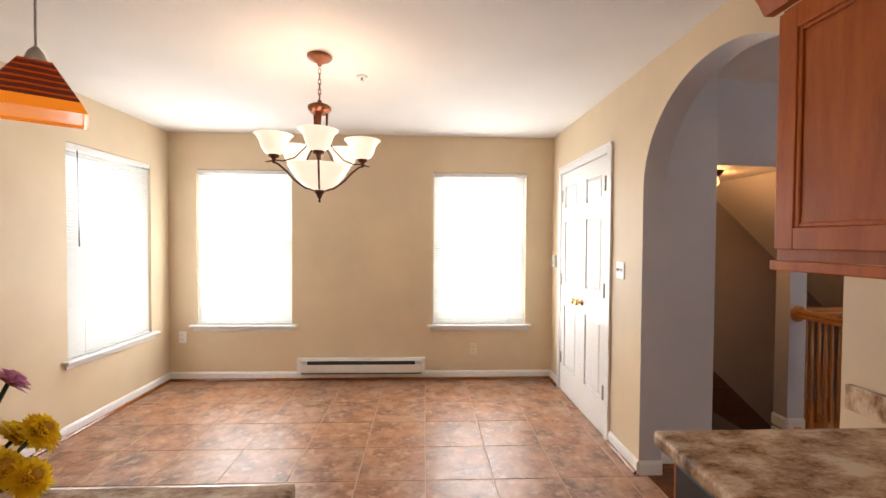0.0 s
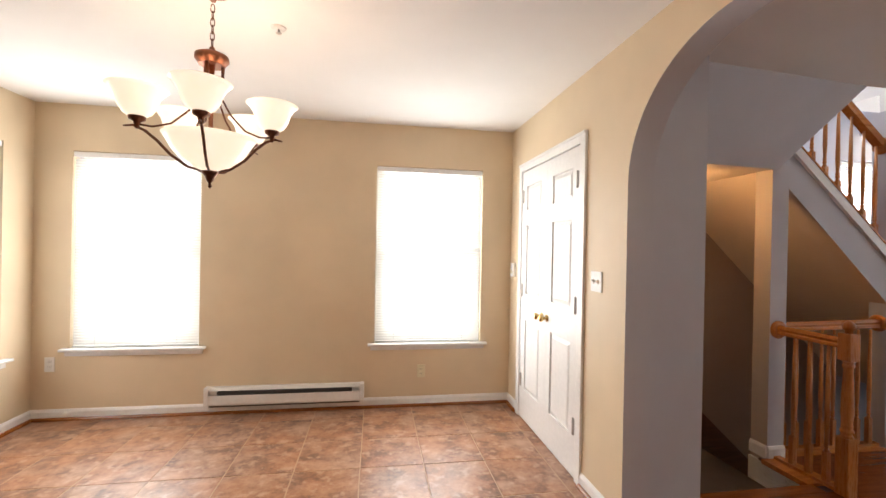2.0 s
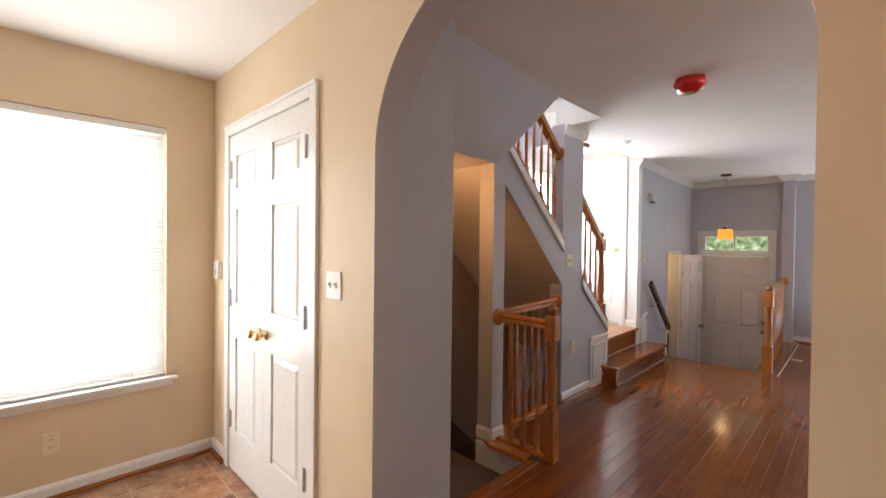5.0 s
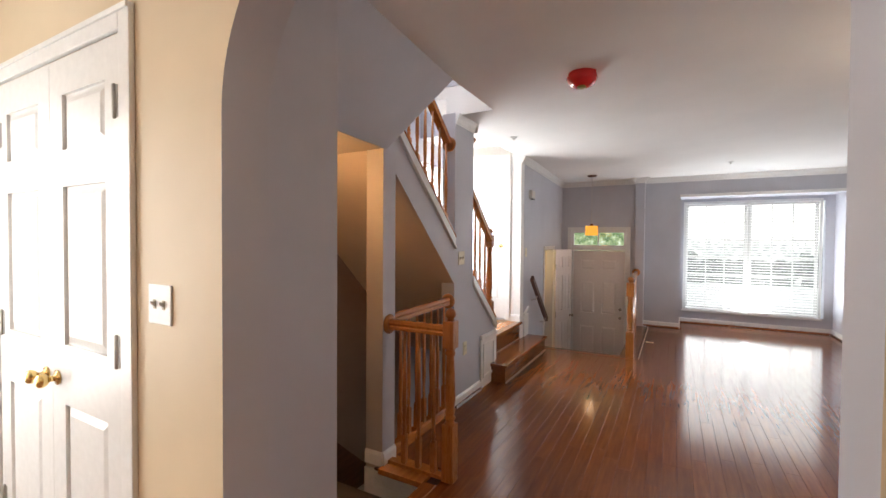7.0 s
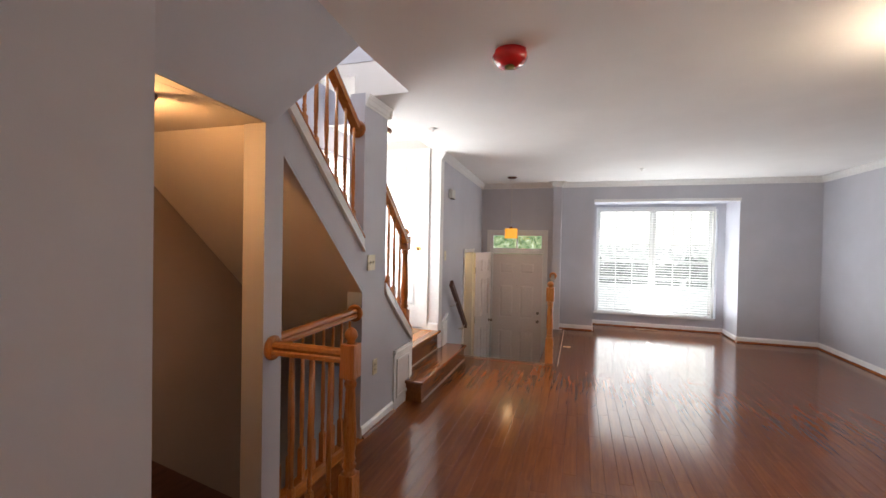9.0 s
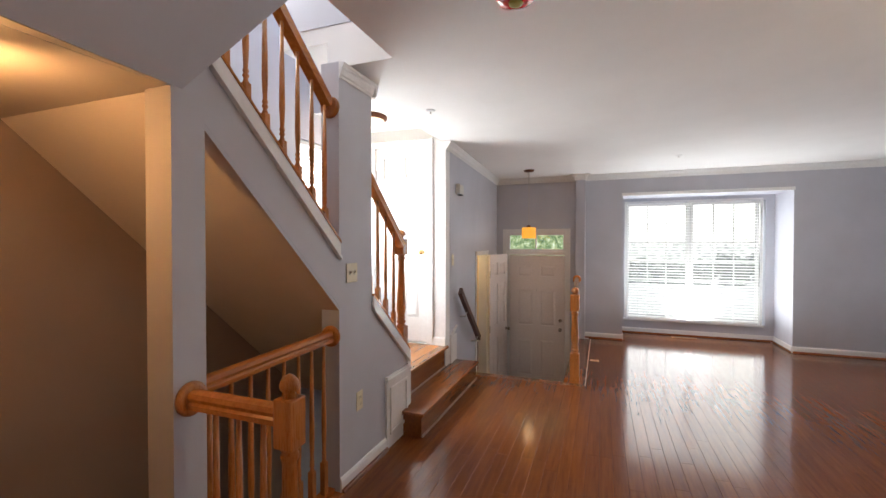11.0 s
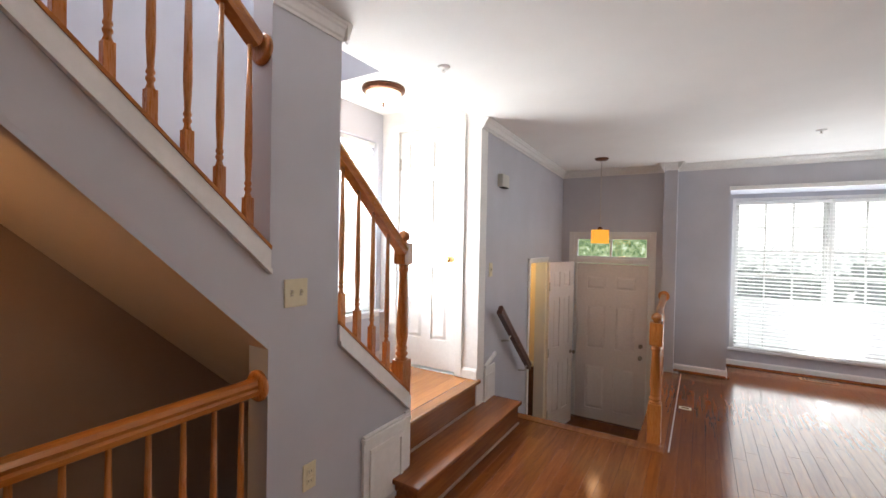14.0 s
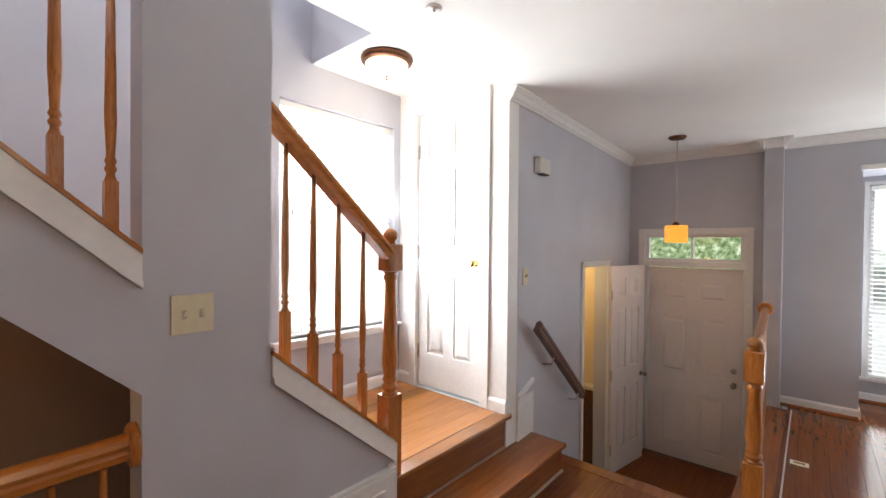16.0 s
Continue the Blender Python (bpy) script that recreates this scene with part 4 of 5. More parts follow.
def baluster_mesh(h, block):
    bm = bmesh.new()
    s = 0.0155
    loop = [(-s, -s), (s, -s), (s, s), (-s, s)]
    loop_prism(bm, [(x, y, 0) for x, y in loop], (0, 0, block))
    t = h - block
    lathe(bm, [(0.0155, 0), (0.0105, 0.014), (0.0095, 0.022), (0.014, 0.03), (0.014, 0.036), (0.0095, 0.044), (0.0135, 0.052), (0.0135, 0.057), (0.010, 0.066), (0.0145, 0.16 * t + 0.07), (0.0135, 0.45 * t), (0.0085, t)], 10, (0, 0, block))
    return mesh_of(bm, "baluster", OAK)


def baluster(parent, me, at):
    ob = new("baluster", me)
    ob.parent = parent
    ob.matrix_basis = Matrix.Translation(at)


def newel(parent, x, y, z, h, s=0.042, low=0.32, cap=True, block=0.2):
    """Turned newel post: square foot, turned shaft, square head block, acorn cap."""
    bm = bmesh.new()
    box(bm, x - s, y - s, z, x + s, y + s, z + low, 0.004)
    b = h - 0.09 - block
    k = s / 0.042
    lathe(bm, [(r * k, q) for r, q in [(0.041, 0), (0.030, 0.012), (0.028, 0.02), (0.038, 0.03), (0.038, 0.04), (0.027, 0.052), (0.034, 0.064), (0.034, 0.07), (0.028, 0.085), (0.037, 0.14), (0.033, (b - low) * 0.6), (0.026, b - low - 0.05), (0.034, b - low - 0.035), (0.034, b - low - 0.022), (0.028, b - low - 0.012), (0.040, b - low)]], 18, (x, y, z + low))
    post = part("newel_post", bm, OAK, parent)
    bm = bmesh.new()
    box(bm, x - s, y - s, z + b + 0.001, x + s, y + s, z + b + block, 0.006)
    part("head_block", bm, OAK, post)
    bm = bmesh.new()
    lathe(bm, [(r * k, q) for r, q in [(0.024, 0), (0.021, 0.014), (0.034, 0.026), (0.037, 0.038), (0.033, 0.054), (0.02, 0.068), (0.004, 0.076)]], 18, (x, y, z + b + block))
    part("cap", bm, OAK, post)
    return post


# upper flight balustrade on the stringer
rail = thing("stair_railing", "honey oak balustrade on the upper flight", "railing")
bm = bmesh.new()
rail_prism(bm, RAIL, (3.02, 3.345, 3.135), (4.052, 3.345, 2.238))
part("handrail", bm, OAK_X, rail)
rosette(rail, (4.0745, 3.345, 2.222), (-1, 0, 0))
me = baluster_mesh(0.72, 0.14)
for i in range(9):
    x = 4.017 - 0.1122 * i
    baluster(rail, me, (x, 3.345, 1.443 + (4.073 - x) * 0.9003 + 0.006))
# lower flight balustrade with its newel on the landing
rail = thing("stair_railing", "honey oak balustrade with a newel at the landing", "railing")
bm = bmesh.new()
rail_prism(bm, RAIL, (4.442, 3.36, 1.955), (5.03, 3.36, 1.428))
part("handrail", bm, OAK_X, rail)
me = baluster_mesh(0.815, 0.2)
for x in (4.53, 4.645, 4.76, 4.885):
    baluster(rail, me, (x, 3.36, 0.617 + (5.0 - x) * 0.8584 + 0.006))
newel(rail, 5.062, 3.383, 0.40, 1.165, 0.041, 0.38, True, 0.125)
# guard beside the cellar stair
rail = thing("stair_railing", "honey oak guard rail round the cellar stair", "railing")
bm = bmesh.new()
rail_prism(bm, RAIL, (3.112, 2.85, 0.885), (3.112, 3.25, 0.885))
part("handrail", bm, OAK_X, rail)
rosette(rail, (3.112, 3.2615, 0.885), (0, -1, 0))
bm = bmesh.new()
rail_prism(bm, RAIL, (3.179, 3.345, 0.885), (4.06, 3.345, 0.905))
part("handrail", bm, OAK_X, rail)
rosette(rail, (4.0745, 3.345, 0.905), (-1, 0, 0))
newel(rail, 3.105, 2.815, 0.004, 1.035, 0.036, 0.34, True, 0.16)
me = baluster_mesh(0.855, 0.2)
for i in range(3):
    baluster(rail, me, (3.112, 2.93 + 0.105 * i, 0.004))
for i in range(8):
    baluster(rail, me, (3.26 + 0.106 * i, 3.345, 0.004))
for p, q in (((3.112, 2.86, 0.014), (3.112, 3.26, 0.014)), ((3.18, 3.345, 0.014), (4.07, 3.345, 0.014))):
    bm = bmesh.new()
    rail_prism(bm, [(-0.028, -0.01), (0.028, -0.01), (0.024, 0.008), (-0.024, 0.008)], p, q)
    part("shoe_rail", bm, OAK_X, rail)
# guard above the foyer
rail = thing("stair_railing", "honey oak guard rail above the sunken foyer", "railing")
newel(rail, 6.60, 2.137, 0.0, 1.0, 0.046, 0.30, True, 0.17)
bm = bmesh.new()
rail_prism(bm, RAIL, (6.645, 2.137, 0.90), (8.675, 2.228, 0.90))
part("handrail", bm, OAK_X, rail)
rosette(rail, (8.689, 2.228, 0.90), (-1, 0, 0))
me = baluster_mesh(0.87, 0.2)
for i in range(16):
    baluster(rail, me, (6.75 + 0.12 * i, 2.141 + 0.0052 * i, 0.004))
bm = bmesh.new()
box(bm, X_FOYER, 2.0605, -0.03, 8.69, 2.25, 0.004, 0.005)
part("shoe_rail", bm, STEP_WOOD, rail)
bm = bmesh.new()
box(bm, X_FOYER - 0.05, 2.026, -0.006, 8.69, 2.036, 0.009, 0.003)
part("edge_strip", bm, plain("worn_pale_strip", (0.55, 0.47, 0.40), 0.45), rail, "pale worn edge strip on the floor")
# dark wall rail down to the foyer
rail = thing("wall_handrail", "dark walnut handrail on nickel brackets down to the foyer", "handrail")
bm = bmesh.new()
rail_prism(bm, [(u * 0.75, v * 1.25) for u, v in RAIL], (6.30, 3.29, 0.93), (7.07, 3.30, 0.27))
part("rail", bm, DARK_WOOD, rail)
for x, z in ((6.55, 0.67), (6.98, 0.30)):
    bm = bmesh.new()
    tube(bm, [(x, 3.295, z), (x, 3.31, z - 0.05), (x, 3.38, z - 0.06)], 0.007, 8)
    lathe(bm, [(0.022, 0), (0.022, 0.006)], 14, m=Matrix.Translation((x, 3.371 + 0.05 * (x - 6.2), z - 0.06)) @ Matrix.Rotation(radians(90), 4, "X"))
    part("bracket", bm, NICKEL, rail)

# ---- electrical plates ----
def plate(name, label, category, m, w, h, material, kind):
    """Wall plate in local x and z, looking to -y."""
    p = thing(name, label, category, at=m)
    bm = bmesh.new()
    box(bm, -w / 2, -0.006, -h / 2, w / 2, 0, h / 2, 0.003)
    part("cover", bm, material, p)
    n = 2 if kind == "double" else 1
    for i in range(n):
        x = (i - (n - 1) / 2) * 0.046
        if kind == "outlet":
            for z in (-0.02, 0.02):
                bm = bmesh.new()
                box(bm, -0.016, -0.0085, z - 0.013, 0.016, -0.006, z + 0.013, 0.003)
                socket = part("socket", bm, material, p)
                for u in (-0.006, 0.006):
                    bm = bmesh.new()
                    box(bm, u - 0.0012, -0.0092, z - 0.004, u + 0.0012, -0.0086, z + 0.006)
                    part("slot", bm, DARK_GAP, socket)
        else:
            bm = bmesh.new()
            box(bm, x - 0.006, -0.008, -0.013, x + 0.006, -0.006, 0.013)
            toggle_slot = part("toggle_slot", bm, plain("shadowed_ivory", (0.48, 0.44, 0.34), 0.6), p)
            bm = bmesh.new()
            loop_prism(bm, [(x - 0.004, -0.0085, -0.006), (x - 0.004, -0.020, 0.006), (x - 0.004, -0.020, 0.011), (x - 0.004, -0.0085, 0.006)], (0.008, 0, 0))
            part("toggle", bm, material, p)
    return p


plate("outlet", "white duplex outlet low on the dining wall", "outlet", face_n(-2.12, Y_N - 0.0005, 0.435), 0.07, 0.115, WHITE_PLASTIC, "outlet")
plate("outlet", "ivory duplex outlet low on the dining wall", "outlet", face_n(0.79, Y_N - 0.0005, 0.305), 0.07, 0.115, IVORY, "outlet")
plate("light_switch", "white double light switch beside the archway", "switch", face_x(X_A - 0.0005, 2.968, 1.23), 0.115, 0.115, WHITE_PLASTIC, "double")
plate("light_switch", "ivory double light switch on the stair column", "switch", face_n(4.20, Y_S - 0.0005, 1.265), 0.115, 0.115, IVORY, "double")
plate("outlet", "ivory duplex outlet low on the stair column", "outlet", face_n(4.284, Y_S - 0.0005, 0.465), 0.07, 0.115, IVORY, "outlet")
plate("light_switch", "ivory light switch on the foyer wall", "switch", FW @ Matrix.Translation((0.10, -0.0005, 1.265)), 0.07, 0.115, IVORY, "single")
th = thing("thermostat", "small white thermostat beside the closet door", "thermostat", at=face_x(X_A - 0.0005, 4.375, 1.22))
bm = bmesh.new()
box(bm, -0.04, -0.03, -0.06, 0.04, 0, 0.06, 0.006)
part("case", bm, WHITE_PLASTIC, th)
bm = bmesh.new()
lathe(bm, [(0.018, 0), (0.016, 0.008)], 16, m=Matrix.Translation((0, -0.03, -0.015)) @ Matrix.Rotation(radians(90), 4, "X"))
part("dial", bm, IVORY, th)
ch = thing("door_chime", "beige plastic door chime box high on the foyer wall", "chime", at=FW @ Matrix.Translation((0.30, -0.0005, 2.03)))
bm = bmesh.new()
box(bm, -0.085, -0.05, -0.055, 0.085, 0, 0.055, 0.01)
part("case", bm, plain("beige_plastic", (0.62, 0.60, 0.55), 0.5), ch)
bm = bmesh.new()
box(bm, -0.05, -0.055, -0.062, 0.05, -0.008, -0.054)
part("base_strip", bm, DARK_GAP, ch)

# electric baseboard heater
ht = thing("baseboard_heater", "white enamelled electric baseboard heater under the windows", "heater", at=(-0.976, Y_N - 0.0165, 0.085))
bm = bmesh.new()
loop_prism(bm, [(0.035, 0, 0), (0.035, -0.055, 0), (0.035, -0.062, 0.012), (0.035, -0.062, 0.085), (0.035, -0.030, 0.085), (0.035, -0.030, 0.115), (0.035, -0.058, 0.122), (0.035, -0.045, 0.145), (0.035, 0, 0.145)], (1.20, 0, 0))
part("body", bm, HEATER, ht)
bm = bmesh.new()
box(bm, 0.10, -0.0605, 0.0855, 1.17, -0.0305, 0.1145)
part("air_slot", bm, DARK_GAP, ht)
for x in (0.0, 1.235):
    bm = bmesh.new()
    box(bm, x, -0.066, -0.002, x + 0.036, 0, 0.149, 0.004)
    part("end_cap", bm, HEATER, ht)
bm = bmesh.new()
box(bm, 0.036, -0.05, -0.012, 1.234, -0.004, -0.001)
part("lower_gap", bm, DARK_GAP, ht)

# ---- lamps ----
GLASS_LIT = glow("lit_alabaster_glass", (1.0, 0.87, 0.68), 0.52)
ch = thing("chandelier", "bronze chandelier with five lit alabaster glass shades and a bowl", "chandelier", at=(-0.322, 2.662, 0))
bm = bmesh.new()
lathe(bm, [(0.010, -0.062), (0.014, -0.05), (0.034, -0.038), (0.062, -0.024), (0.070, -0.015), (0.070, -0.006), (0.06, 0)], 24, (0, 0, CEIL - 0.0005))
part("canopy", bm, COPPER, ch)
for i in range(6):
    bm = bmesh.new()
    pts = [(0.008 * math.cos(a), 0, 0.019 * math.sin(a)) for a in np.linspace(0, 2 * math.pi, 13)]
    tube(bm, pts, 0.0022, 6)
    link = part("chain_link", bm, BRONZE, ch)
    link.matrix_basis = Matrix.Translation((0, 0, CEIL - 0.092 - 0.029 * i)) @ Matrix.Rotation(radians(90 * (i % 2)), 4, "Z")
bm = bmesh.new()
lathe(bm, [(0.010, 0.075), (0.014, 0.06), (0.045, 0.05), (0.064, 0.04), (0.066, 0.022), (0.052, 0.006), (0.05, 0.0)][::-1], 24, (0, 0, 2.145))
part("hub", bm, COPPER, ch)
for k in range(3):
    a = 2 * math.pi * k / 3 + 0.4
    bm = bmesh.new()
    tube(bm, [(0.042 * math.cos(a), 0.042 * math.sin(a), 2.15), (0.04 * math.cos(a), 0.04 * math.sin(a), 2.05), (0.03 * math.cos(a), 0.03 * math.sin(a), 1.98)], 0.0075, 8)
    part("rod", bm, COPPER, ch)
bm = bmesh.new()
lathe(bm, [(0.010, 0), (0.012, 0.04), (0.009, 0.06), (0.009, 0.40), (0.014, 0.46)], 16, (0, 0, 1.70))
part("column", bm, COPPER, ch)
bm = bmesh.new()
lathe(bm, [(0.022, 0.0), (0.056, 0.012), (0.100, 0.040), (0.136, 0.080), (0.162, 0.124), (0.176, 0.145), (0.170, 0.146), (0.156, 0.124), (0.130, 0.084), (0.095, 0.046), (0.045, 0.020), (0.02, 0.01)], 40, (0, 0, 1.70))
part("bowl", bm, GLASS_LIT, ch, "lit alabaster glass bowl")
bm = bmesh.new()
lathe(bm, [(0.003, -0.066), (0.008, -0.058), (0.005, -0.046), (0.014, -0.034), (0.018, -0.02), (0.03, -0.006), (0.034, 0.004)], 16, (0, 0, 1.70))
part("finial", bm, BRONZE, ch)
for k in range(5):
    a = radians(-77.5 + 72 * k)
    c, s = math.cos(a), math.sin(a)
    bm = bmesh.new()
    pts = [(0.02, 1.705), (0.08, 1.712), (0.14, 1.752), (0.185, 1.80), (0.225, 1.832), (0.262, 1.846), (0.292, 1.838)]
    tube(bm, [(c * r, s * r, z) for r, z in pts], [0.0058, 0.0058, 0.0058, 0.0058, 0.0058, 0.005, 0.003], 8)
    arm = part("arm", bm, BRONZE, ch)
    bm = bmesh.new()
    pts = [(0.03, 2.03), (0.08, 1.94), (0.14, 1.876), (0.20, 1.852), (0.25, 1.852)]
    tube(bm, [(c * r, s * r, z) for r, z in pts], 0.004, 8)
    part("scroll", bm, BRONZE, arm)
    bm = bmesh.new()
    lathe(bm, [(0.004, -0.018), (0.009, -0.01), (0.012, 0.008), (0.028, 0.016), (0.03, 0.036), (0.024, 0.042)], 16, (0.25 * c, 0.25 * s, 1.852))
    part("cup", bm, BRONZE, arm)
    bm = bmesh.new()
    lathe(bm, [(0.028, 0.0), (0.048, 0.012), (0.064, 0.038), (0.074, 0.073), (0.090, 0.098), (0.103, 0.109), (0.099, 0.110), (0.086, 0.096), (0.070, 0.070), (0.058, 0.037), (0.042, 0.016), (0.018, 0.009)], 28, (0.25 * c, 0.25 * s, 1.880))
    part("shade", bm, GLASS_LIT, ch, "lit alabaster glass shade")
    lamp("chandelier_bulb", "POINT", Matrix.Translation((-0.322 + 0.25 * c, 2.662 + 0.25 * s, 2.03)), 0.8, (1, 0.68, 0.48), radius=0.05)

fl = thing("flush_ceiling_lamp", "bronze-rimmed flush ceiling lamp with lit frosted glass", "ceiling lamp", at=(5.50, 3.92, Z_LAND))
bm = bmesh.new()
lathe(bm, [(0.12, -0.040), (0.140, -0.040), (0.158, -0.026), (0.162, -0.010), (0.155, -0.0005)], 36)
part("pan", bm, BRONZE, fl)
bm = bmesh.new()
lathe(bm, [(0.012, -0.112), (0.06, -0.104), (0.105, -0.080), (0.132, -0.042), (0.13, -0.038)], 36)
part("glass", bm, glow("lit_frosted_glass", (1.0, 0.82, 0.55), 0.9), fl, "lit frosted glass dome")
bm = bmesh.new()
lathe(bm, [(0.002, -0.140), (0.009, -0.132), (0.006, -0.120), (0.015, -0.110)], 12)
part("finial", bm, BRONZE, fl)

# further ceiling lamps of the living room and the kitchen, behind the walk
for x, y, z, power in ((5.50, 3.92, Z_LAND, 3), (3.75, 0.20, CEIL, 18), (0.35, -1.15, CEIL, 12)):
    if power > 3:
        copy_thing(fl, Matrix.Translation((x, y, z)))
    lamp("ceiling_lamp_bulb", "POINT", Matrix.Translation((x, y, z - 0.17)), power, (1, 0.78, 0.56), radius=0.12)

pe = thing("pendant_lamp", "small lit amber glass pendant hanging over the foyer", "pendant lamp", at=(8.06, 2.85, 0))
bm = bmesh.new()
lathe(bm, [(0.02, -0.03), (0.06, -0.024), (0.075, -0.01), (0.075, -0.0005)], 20, (0, 0, CEIL))
part("canopy", bm, BRONZE, pe)
bm = bmesh.new()
tube(bm, [(0, 0, 1.71), (0, 0, CEIL - 0.02)], 0.004, 6)
part("cord", bm, NICKEL, pe)
bm = bmesh.new()
lathe(bm, [(0.03, 0.0), (0.028, 0.02), (0.010, 0.035)], 14, (0, 0, 1.665))
part("socket", bm, BRONZE, pe)
bm = bmesh.new()
box(bm, -0.085, -0.085, 1.51, 0.085, 0.085, 1.665, 0.006)
part("shade", bm, glow("lit_amber_glass", (1.0, 0.40, 0.04), 0.6, (0.5, 0.25, 0.05)), pe, "lit amber glass shade").rotation_euler = (0, 0, radians(20))
lamp("foyer_bulb", "POINT", Matrix.Translation((8.06, 2.85, 1.28)), 1.0, (1, 0.60, 0.30), radius=0.07)

AMBER = bpy.data.materials.new("banded_amber_glass")
tree, bsdf = nodes_of(AMBER)
wv = tree.nodes.new("ShaderNodeTexWave")
wv.bands_direction = "Z"
wv.inputs["Scale"].default_value, wv.inputs["Distortion"].default_value, wv.inputs["Detail"].default_value = 27.0, 1.2, 2.0
tree.links.new(coords(tree), wv.inputs["Vector"])
tree.links.new(ramp(tree, wv.outputs["Fac"], [(0.1, (0.07, 0.006, 0.002)), (0.6, (0.28, 0.03, 0.005)), (0.95, (0.52, 0.11, 0.014))]), bsdf.inputs["Base Color"])
bsdf.inputs["Transmission Weight"].default_value, bsdf.inputs["Roughness"].default_value = 0.15, 0.12
bsdf.inputs["Emission Color"].default_value, bsdf.inputs["Emission Strength"].default_value = (0.8, 0.08, 0.01, 1), 0.035
AMBER_LOW = glow("lit_amber_rim_glass", (1.0, 0.26, 0.01), 0.32, (0.7, 0.22, 0.02))
pe = thing("pendant_lamp", "amber banded glass pyramid pendant over the kitchen peninsula", "pendant lamp", at=Matrix.Translation((-0.374, 0.943, 0)) @ Matrix.Rotation(radians(38), 4, "Z"))
for name, z0, z1, r0, r1, mat in (("shade", 1.650, 1.718, 0.0575, 0.0215, AMBER), ("shade_rim", 1.630, 1.650, 0.067, 0.058, AMBER_LOW)):
    bm = bmesh.new()
    q = [(-1, -1), (1, -1), (1, 1), (-1, 1)]
    rings = [[bm.verts.new((x * r, y * r, z)) for x, y in q] for r, z in ((r0, z0), (r1, z1), (r1 - 0.006, z1), (r0 - 0.006, z0))]
    for a, b in zip(rings, rings[1:] + rings[:1]):
        for i in range(4):
            bm.faces.new((a[i], a[(i + 1) % 4], b[(i + 1) % 4], b[i]))
    bmesh.ops.recalc_face_normals(bm, faces=bm.faces[:])
    part(name, bm, mat, pe)
bm = bmesh.new()
box(bm, -0.060, -0.060, 1.633, 0.060, 0.060, 1.639, 0.002)
part("diffuser", bm, AMBER_LOW, pe, "lit amber glass plate")
bm = bmesh.new()
lathe(bm, [(0.017, 0), (0.016, 0.005), (0.011, 0.018), (0.004, 0.027)], 18, (0, 0, 1.718))
part("socket_cap", bm, NICKEL, pe)
bm = bmesh.new()
tube(bm, [(0, 0, 1.74), (0, 0, CEIL - 0.012)], 0.0022, 6)
part("cord", bm, plain("grey_cord", (0.7, 0.69, 0.67), 0.5), pe)
bm = bmesh.new()
lathe(bm, [(0.03, -0.02), (0.06, -0.012), (0.06, -0.0005)], 20, (0, 0, CEIL))
part("canopy", bm, NICKEL, pe)

ce = thing("cellar_lamp", "small bare-bulb ceiling fitting above the cellar stair", "ceiling lamp", at=(2.60, 3.47, 1.99))
bm = bmesh.new()
lathe(bm, [(0.02, -0.045), (0.032, -0.04), (0.05, -0.012), (0.052, -0.0005)], 18)
part("base", bm, BRONZE, ce)
bm = bmesh.new()
lathe(bm, [(0.003, -0.125), (0.02, -0.115), (0.028, -0.09), (0.016, -0.055), (0.013, -0.045)], 14)
part("bulb", bm, glow("warm_bulb", (1.0, 0.55, 0.2), 0.9), ce, "warm glowing bulb")
lamp("cellar_bulb", "POINT", Matrix.Translation((2.56, 3.53, 1.86)), 7.2, (1, 0.56, 0.22), radius=0.04)

# ---- ceiling fittings ----
RED = plain("glossy_red_plastic", (0.72, 0.025, 0.03), 0.18, Coat_Weight=0.6)
sd = thing("smoke_alarm", "red plastic-wrapped smoke alarm on the ceiling", "smoke alarm", at=(3.69, 2.20, CEIL))
bm = bmesh.new()
lathe(bm, [(0.03, -0.092), (0.062, -0.082), (0.088, -0.055), (0.095, -0.030), (0.082, -0.008), (0.085, -0.0005)], 28)
for v in bm.verts:
    v.co *= 1 + 0.09 * noise.noise(v.co * 26)
part("cover", bm, RED, sd)
bm = bmesh.new()
lathe(bm, [(0.012, -0.1), (0.026, -0.098), (0.03, -0.088)], 14, (-0.012, 0, 0))
part("test_button", bm, plain("olive_plastic", (0.32, 0.26, 0.05), 0.4), sd)


def sprinkler(x, y, z=CEIL):
    sp = thing("ceiling_sprinkler", "white ceiling sprinkler head with a chrome deflector", "sprinkler", "ceiling sprinklers", (x, y, z))
    bm = bmesh.new()
    lathe(bm, [(0.012, -0.010), (0.034, -0.006), (0.036, -0.0005)], 16)
    part("escutcheon", bm, WHITE_PLASTIC, sp)
    bm = bmesh.new()
    lathe(bm, [(0.014, -0.028), (0.014, -0.026), (0.004, -0.024), (0.006, -0.01)], 10)
    part("deflector", bm, NICKEL, sp)


for x, y in ((-0.125, 2.96), (5.07, 3.13), (7.64, 1.04)):
    sprinkler(x, y)

# floor vent and floor plate
vn = thing("floor_vent", "brown metal floor register below the bay window", "vent", at=(9.30, 0.70, 0.001))
bm = bmesh.new()
box(bm, -0.06, -0.165, 0, 0.06, 0.165, 0.004)
part("frame", bm, plain("tan_metal", (0.30, 0.17, 0.08), 0.4), vn)
for i in range(9):
    bm = bmesh.new()
    box(bm, -0.045, -0.145 + 0.033 * i, 0.0045, 0.045, -0.125 + 0.033 * i, 0.0055)
    part("slat", bm, DARK_GAP, vn)
fp = thing("floor_outlet", "small tan floor outlet plate near the guard rail", "outlet", at=(7.507, 1.955, 0.001))
bm = bmesh.new()
box(bm, -0.035, -0.05, 0, 0.035, 0.05, 0.004, 0.001)
part("cover", bm, IVORY, fp)
bm = bmesh.new()
